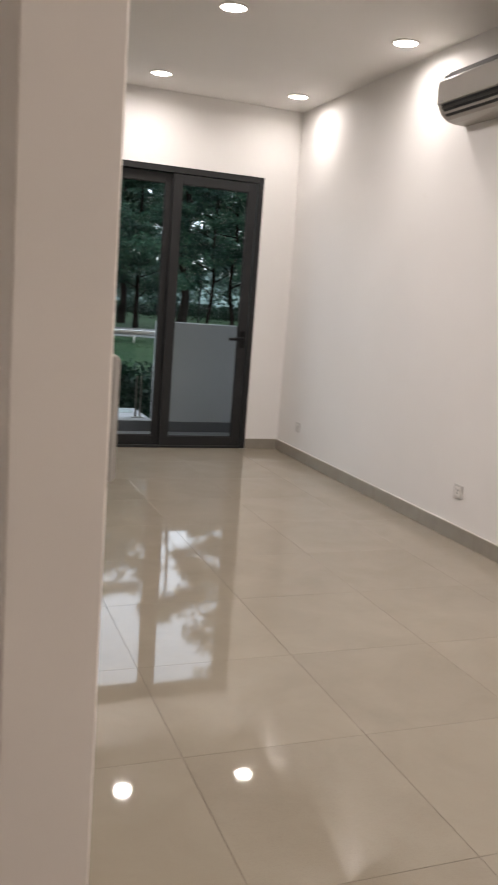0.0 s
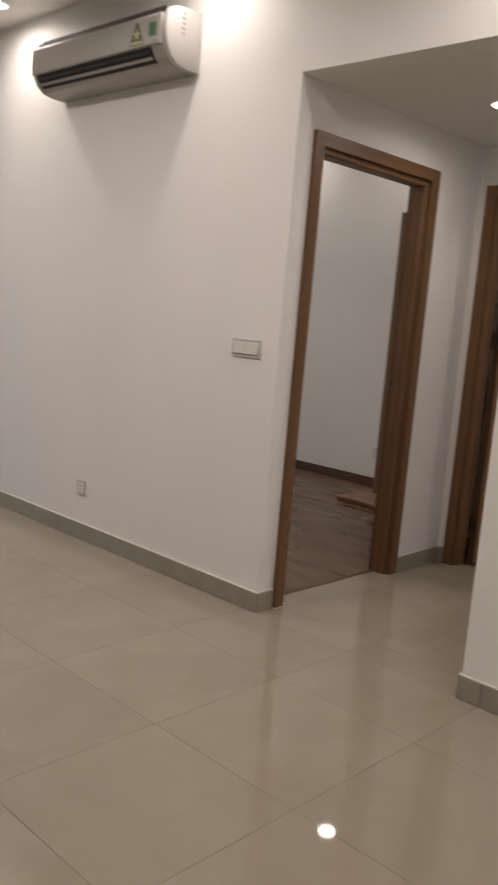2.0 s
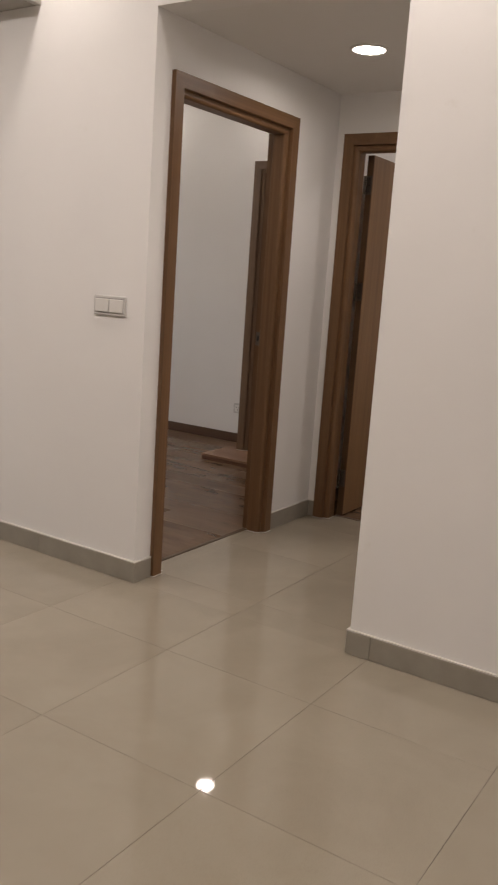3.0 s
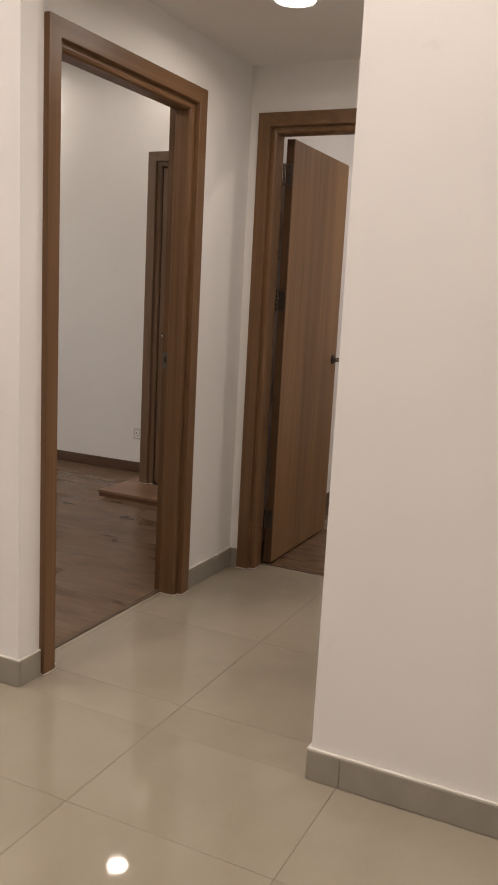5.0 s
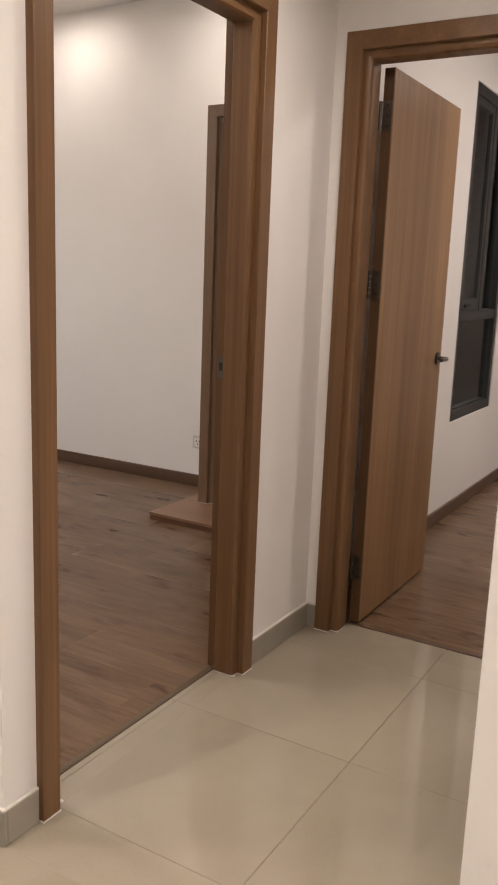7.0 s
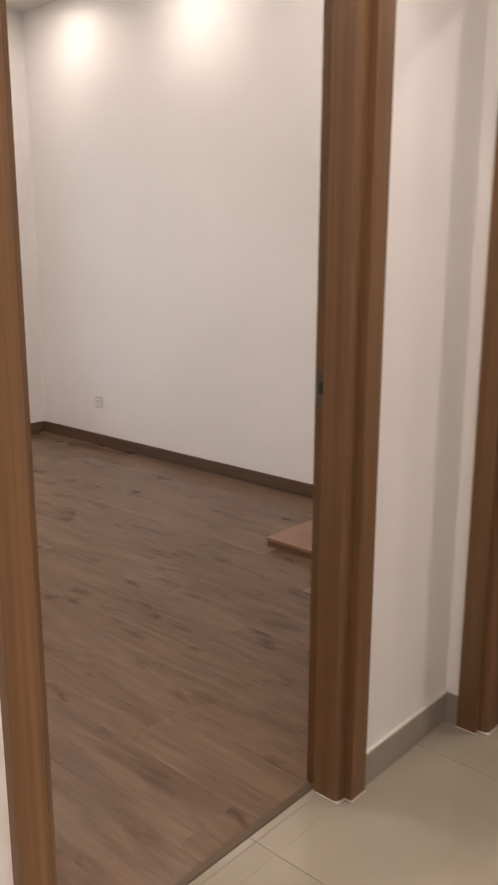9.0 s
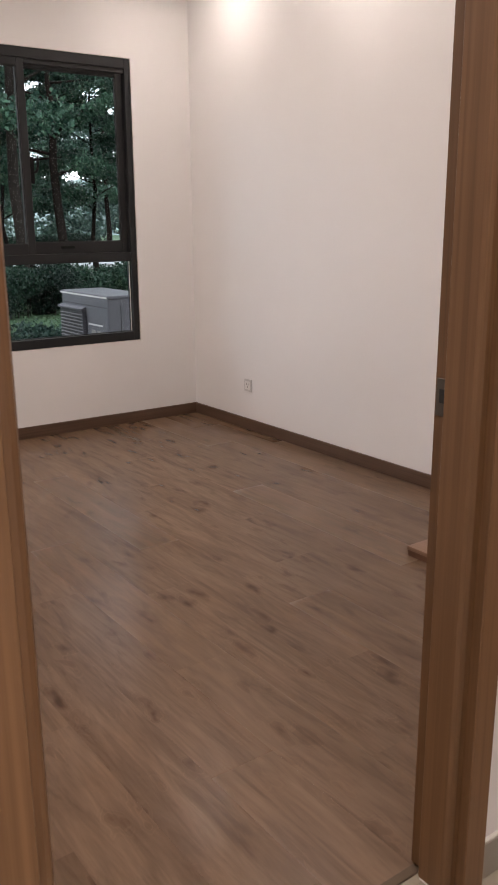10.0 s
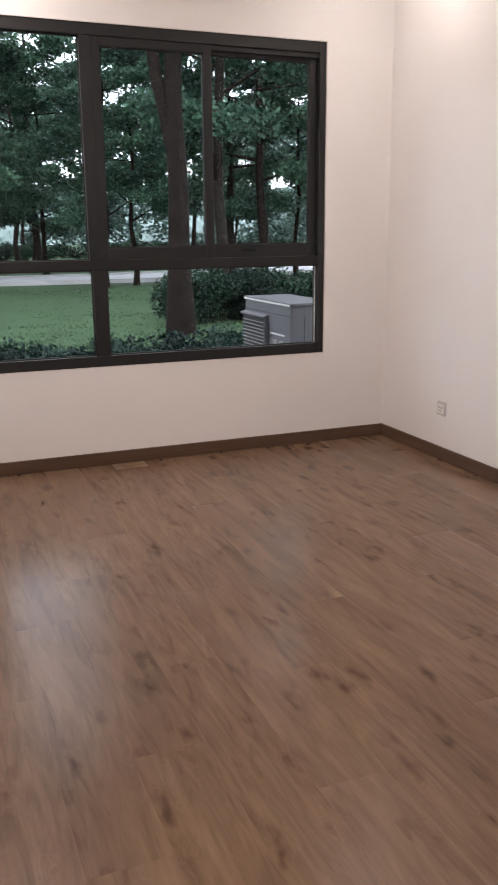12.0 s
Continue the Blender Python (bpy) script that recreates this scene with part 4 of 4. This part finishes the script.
# ---- plants ----
def leaf_cloud(name, centres, radii, count, size, material, flat=1.0, seed=1, droop=0.3):
    """Many small pointed leaves scattered round clump centres, as one mesh."""
    rng = np.random.default_rng(seed)
    k = rng.integers(0, len(centres), count)
    d = rng.normal(size=(count, 3))
    d /= np.linalg.norm(d, axis=1, keepdims=True)
    r = radii[k][:, None] * rng.random((count, 1)) ** 0.45
    p = centres[k] + d * r * np.array([1, 1, flat])
    a = rng.normal(size=(count, 3))
    a[:, 2] -= droop
    a /= np.linalg.norm(a, axis=1, keepdims=True)
    b = np.cross(a, rng.normal(size=(count, 3)))
    b /= np.linalg.norm(b, axis=1, keepdims=True)
    s = (size * (0.6 + 0.8 * rng.random((count, 1))))
    w = s * 0.30
    nrm = np.cross(a, b) * s * 0.12
    verts = np.stack([p, p + a * s * 0.45 + b * w + nrm, p + a * s, p + a * s * 0.45 - b * w + nrm], 1).reshape(-1, 3)
    me = bpy.data.meshes.new(name)
    me.vertices.add(4 * count), me.loops.add(4 * count), me.polygons.add(count)
    me.vertices.foreach_set("co", verts.ravel())
    me.loops.foreach_set("vertex_index", np.arange(4 * count))
    me.polygons.foreach_set("loop_start", np.arange(count) * 4)
    me.update(calc_edges=True)
    me.materials.append(material)
    return me


def tree(at, height, base, spread, girth, seed, count, size, leaves, label, fork=0.0, bark=None, lean=(0, 0), wobble=0.12):
    """A tapered trunk with limbs, and a crown of leaf clumps round the limb ends."""
    rng = random.Random(seed)
    t = thing("tree", at, label, "tree", "park trees")
    bm = bmesh.new()
    n = 9
    line = [Vector((lean[0] * (i / n) + wobble * rng.uniform(-1, 1) * (i > 0), lean[1] * (i / n) + wobble * rng.uniform(-1, 1) * (i > 0), height * 0.86 * i / n)) for i in range(n + 1)]
    rad = [girth * (1.35 if i == 0 else 1.0) * (1 - 0.82 * i / n) for i in range(n + 1)]
    add_tube(bm, line, rad, 12)
    ends = []
    def at_height(z):
        f = max(0, min(n - 1e-6, z / (height * 0.86) * n))
        i = int(f)
        return line[i].lerp(line[i + 1], f - i), girth * (1 - 0.82 * f / n)
    if fork:
        p, r = at_height(fork)
        pts = [p + Vector((0, 0, -0.3)), p + Vector((-0.12, 0.05, 0.35)), p + Vector((-0.25, 0.1, 1.0)), p + Vector((-0.36, 0.15, 1.9)), p + Vector((-0.60, 0.3, 3.3)), p + Vector((-1.0, 0.5, 5.0))]
        add_tube(bm, pts, [r * 0.8, r * 0.72, r * 0.64, r * 0.54, r * 0.38, r * 0.15], 10)
        ends += pts[3:]
    limbs = 15
    for k in range(limbs):
        z = base + (height * 0.84 - base) * (k / limbs) ** 0.9
        p, r = at_height(z)
        a = k * 2.4 + rng.uniform(-0.5, 0.5)
        reach = spread * (0.55 + 0.45 * math.sin(math.pi * min(1, (0.25 + k / limbs) * 0.8))) * rng.uniform(0.7, 1.1)
        d = Vector((math.cos(a), math.sin(a), rng.uniform(-0.05, 0.55)))
        q1, q2 = p + d * reach * 0.5, p + d * reach + Vector((0, 0, rng.uniform(-0.5, 0.2)))
        add_tube(bm, [p, q1 + Vector((0, 0, 0.1)), q2], [r * 0.42, r * 0.24, 0.012], 6)
        ends += [q1, q1.lerp(q2, 0.5), q2]
        side = Vector((-d.y, d.x, rng.uniform(-0.2, 0.4))) * reach * 0.45 * rng.choice((-1, 1))
        add_tube(bm, [q1, q1 + side], [r * 0.16, 0.008], 5)
        ends += [q1 + side * 0.6, q1 + side]
    ends.append(line[-1])
    part("trunk", bm, bark or BARK, t, "", True)
    c = np.array([tuple(e) for e in ends])
    radii = np.array([rng.uniform(0.35, 0.85) * spread * 0.27 for _ in ends])
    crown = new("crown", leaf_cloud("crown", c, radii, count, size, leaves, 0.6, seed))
    crown.parent = t
    return t


big = tree((7.40, 15.35, GROUND), 12.0, 4.6, 2.5, 0.195, 3, 15000, 0.105, LEAVES, "large dark tree with a forked trunk on the lawn", fork=3.0, wobble=0.03)
protos = [
    tree((14.1, 27.9, GROUND), 12.5, 3.2, 3.4, 0.17, 11, 22000, 0.125, LEAVES, "tall slender park tree with a dark trunk"),
    tree((10.2, 29.1, GROUND), 9.5, 2.0, 2.9, 0.085, 12, 18000, 0.115, LEAVES, "thin young park tree with a dense crown"),
    tree((5.6, 34.0, GROUND), 11.0, 1.6, 3.6, 0.14, 13, 26000, 0.13, LEAVES_PALE, "leafy park tree with low branches"),
    tree((13.95, 30.3, GROUND), 13.0, 3.8, 3.6, 0.15, 14, 22000, 0.125, LEAVES, "tall park tree with a bare lower trunk", bark=BARK_PALE),
]
rng = random.Random(8)
spots = [(10.4, 36.5, 3, 1.35), (10.0, 20.6, 3, 1.0), (3.4, 24.6, 2, 0.8), (5.2, 33.8, 2, 0.9), (13.1, 30.0, 1, 1.0), (9.0, 27.9, 1, 0.8), (17.1, 31.6, 1, 1.1), (18.0, 24.0, 3, 1.0), (2.0, 27.0, 2, 0.9), (-2.5, 24.0, 2, 0.95), (18.5, 30.0, 0, 0.9), (20.5, 26.5, 2, 0.8), (22.5, 31.0, 1, 1.1)]
for row in range(4):
    for col in range(15):
        x = -22 + col * 5.8 + rng.uniform(-2.0, 2.0) + 0.9 * row
        y = 37 + row * 6.5 + rng.uniform(-1.8, 1.8)
        if abs((y - 34.8) - 0.62 * (x - 16.6)) < 3.6 and x > 14 or 0.285 < x / y < 0.362:
            continue
        spots.append((x, y, rng.randrange(4), rng.uniform(0.8, 1.15)))
for x, y, k, s in spots:
    c = copy_thing(protos[k], pose(x, y, GROUND, 0, 0, rng.uniform(0, 360)))
    c.scale = (s, s, s * rng.uniform(0.92, 1.08))


def shrub(at, size, count, leaf, seed, label, material=HEDGE, name="hedge", category="hedge", group=""):
    """A dense clipped or loose shrub: woody stems and leaves all through an uneven volume."""
    r = np.random.default_rng(seed)
    t = thing(name, at, label, category, group)
    w, d, h = size
    n = max(10, int(10 * w * d))
    c = np.stack([r.uniform(-w / 2, w / 2, n), r.uniform(-d / 2, d / 2, n), r.uniform(0.25 * h, 0.82 * h, n)], 1)
    bm = bmesh.new()
    for x, y, z in c[: min(n, 40)]:
        add_tube(bm, [(x * 0.8, y * 0.8, 0.0), (x, y, float(z))], [0.012, 0.004], 5)
    part("stems", bm, BARK, t)
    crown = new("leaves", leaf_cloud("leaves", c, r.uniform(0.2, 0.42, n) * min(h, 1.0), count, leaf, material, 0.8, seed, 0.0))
    crown.parent = t
    return t


shrub((8.75, 17.3, GROUND), (2.3, 1.5, 0.98), 26000, 0.06, 21, "rounded dark green hedge behind the large tree")
shrub((12.2, 19.2, GROUND), (4.0, 1.6, 0.9), 14000, 0.08, 22, "rounded dark green hedge near the path")
shrub((1.2, 9.75, GROUND), (4.6, 1.3, 0.92), 15000, 0.07, 23, "dense clipped hedge in front of the balcony")
shrub((13.5, 54.0, GROUND), (13.0, 2.0, 1.1), 9000, 0.14, 24, "long low clipped hedge far across the lawn")
for k, (x, y) in enumerate(((-6, 40), (0, 42), (20, 60), (28, 62), (9, 66))):
    shrub((x, y, GROUND), (7.0, 2.2, 1.0), 5000, 0.16, 30 + k, "low shrubbery under the far trees", group="far shrubs")

r = np.random.default_rng(5)
n = 900
c = np.stack([r.uniform(3.3, 15.5, n), 9.0 + 4.2 * r.random(n) ** 0.9, r.uniform(GROUND + 0.05, GROUND + 0.30, n)], 1)
cover = new("ground_cover", leaf_cloud("ground_cover", c, r.uniform(0.14, 0.28, n), 80000, 0.065, COVER, 0.55, 6, -0.4))
tagged(cover, "low dark leafy ground cover along the facade", "ground cover", kind="stuff")
n = 800
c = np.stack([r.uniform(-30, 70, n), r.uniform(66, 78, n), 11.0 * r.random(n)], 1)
# leaf colours lifted and blued to carry the haze of distance
woods = new("far_woods", leaf_cloud("far_woods", c, r.uniform(0.6, 1.8, n), 140000, 0.36, foliage("haze_tinted_leaves", (0.040, 0.082, 0.070), (0.130, 0.205, 0.165), 0.3), 0.9, 9))
tagged(woods, "distant undergrowth at the wood's edge, haze mixed into its leaf colour", "woods", kind="stuff")

n = 1500
c = np.stack([r.uniform(-4, 16, n), 13.4 + 15.0 * r.random(n) ** 1.4, np.full(n, GROUND + 0.02)], 1)
blades = new("grass_tufts", leaf_cloud("grass_tufts", c, r.uniform(0.25, 0.6, n), 70000, 0.045, plain("grass_blades", (0.050, 0.088, 0.046), 0.8, vary=0.22, scale=0.6, grain=0, spec=0.1), 0.08, 12, -1.6))
tagged(blades, "short mown grass blades on the lawn", "grass", kind="stuff")

rng = random.Random(17)
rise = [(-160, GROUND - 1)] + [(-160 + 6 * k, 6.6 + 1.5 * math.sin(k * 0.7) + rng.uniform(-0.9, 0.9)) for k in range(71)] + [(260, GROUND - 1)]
# a flat sheet whose pale blue-green colour stands in for aerial haze
structure("backdrop", extruded([(x, z) for x, z in rise], 1, 130, 131), plain("painted_haze", (0.26, 0.34, 0.33), 0.9, vary=0.45, scale=0.35, grain=0, spec=0.1), "wooded distance beyond the trees, with haze painted into its colour")

# park lamp post
lp = thing("street_lamp", (15.6, 51.0, GROUND), "black park lamp post with a round head, unlit", "street lamp")
part("pole", add_tube(bmesh.new(), [(0, 0, 0), (0, 0, 0.4), (0, 0, 3.3)], [0.09, 0.055, 0.045], 12), BLACK, lp, "", True)
bm = add_cyl(bmesh.new(), (0, 0, 3.3), (0, 0, 3.62), 0.10, 0.19, 16)
part("lantern", bm, PLASTIC, lp, "pale lantern", True)
part("cap", add_cyl(bmesh.new(), (0, 0, 3.62), (0, 0, 3.74), 0.24, 0.04, 16), BLACK, lp, "", True)


# ---- floors ----
structure("screed", boxes((WEST, SOUTH, -0.12, ROOM2_E, YB, -0.016)), GROUT, "dark joint bed under the floor coverings")


def clip(a0, a1, lo, hi):
    return max(a0, lo), min(a1, hi)


made = {}


def piece(name, x0, y0, x1, y1, z1, thick, bevel, material, parent):
    """One floor piece, sharing its mesh with all pieces of the same size."""
    key = (name, round(x1 - x0, 3), round(y1 - y0, 3))
    if key not in made:
        w, d = (x1 - x0) / 2, (y1 - y0) / 2
        bm = bmesh.new()
        top = [bm.verts.new((sx * (w - bevel), sy * (d - bevel), 0)) for sx, sy in ((-1, -1), (1, -1), (1, 1), (-1, 1))]
        mid = [bm.verts.new((sx * w, sy * d, -bevel)) for sx, sy in ((-1, -1), (1, -1), (1, 1), (-1, 1))]
        low = [bm.verts.new((sx * w, sy * d, -thick)) for sx, sy in ((-1, -1), (1, -1), (1, 1), (-1, 1))]
        bm.faces.new(top)
        for a, b in ((low, mid), (mid, top)):
            for k in range(4):
                bm.faces.new((a[k], a[(k + 1) % 4], b[(k + 1) % 4], b[k]))
        made[key] = mesh_of(name, bm, material)
    ob = new(name, made[key])
    ob.parent = parent
    ob.location = ((x0 + x1) / 2, (y0 + y1) / 2, z1)
    return ob


tiles = setting("floor_living", (0, 0, 0), "polished beige porcelain tiles with thin dark joints", "floor")
P, G = 0.601, 0.0011
for i in range(-5, 6):
    for j in range(-9, 9):
        x0, y0 = 1.494 + i * P, 2.250 + j * P
        x1, y1 = x0 + P - G, y0 + P - G
        areas = [(WEST, X - 0.0005, SOUTH, YB), (X - 0.0005, XD, COR, Y1 - 0.001), (XD, 4.775, 1.822, 2.655), (3.300, 4.155, Y1 - 0.001, 2.872)]
        for ax, bx, ay, by in areas:
            (a, b), (c0, d0) = clip(x0, x1, ax, bx), clip(y0, y1, ay, by)
            if b - a > 0.01 and d0 - c0 > 0.01:
                piece("tile", a, c0, b, d0, 0.0, 0.015, 0.0004, TILE, tiles)


def planks(name, label, ax, bx, ay, by, x_line, seams, door=None):
    f = setting(name, (0, 0, 0), label, "floor")
    rng = random.Random(4)
    W, LEN, gap = 0.194, 1.215, 0.00015
    i0 = int((ax - x_line) // W) - 1
    for i in range(i0, i0 + int((bx - ax) / W) + 4):
        x0 = x_line + i * W
        off = seams + (i * 0.437 + rng.uniform(-0.1, 0.1) if i else 0.0)
        j0 = int((ay - off) // LEN) - 1
        for j in range(j0, j0 + int((by - ay) / LEN) + 4):
            y0 = off + j * LEN
            (a, b), (c0, d0) = clip(x0, x0 + W - gap, ax, bx), clip(y0, y0 + LEN - gap, door[2] if door and x0 + W > door[0] and x0 < door[1] else ay, by)
            if b - a > 0.01 and d0 - c0 > 0.01:
                piece("plank", a, c0, b, d0, 0.0, 0.010, 0.00012, PLANK, f)


planks("floor_bedroom", "brown oak laminate boards with dark knots", X + T, XR, Y1 + 0.115, YW, 3.570, 5.04, (3.300, 4.155, 2.8955))
planks("floor_room", "brown oak laminate boards in the second room", XD + 0.1245, ROOM2_E, -0.7, Y2, 4.80, 1.4)
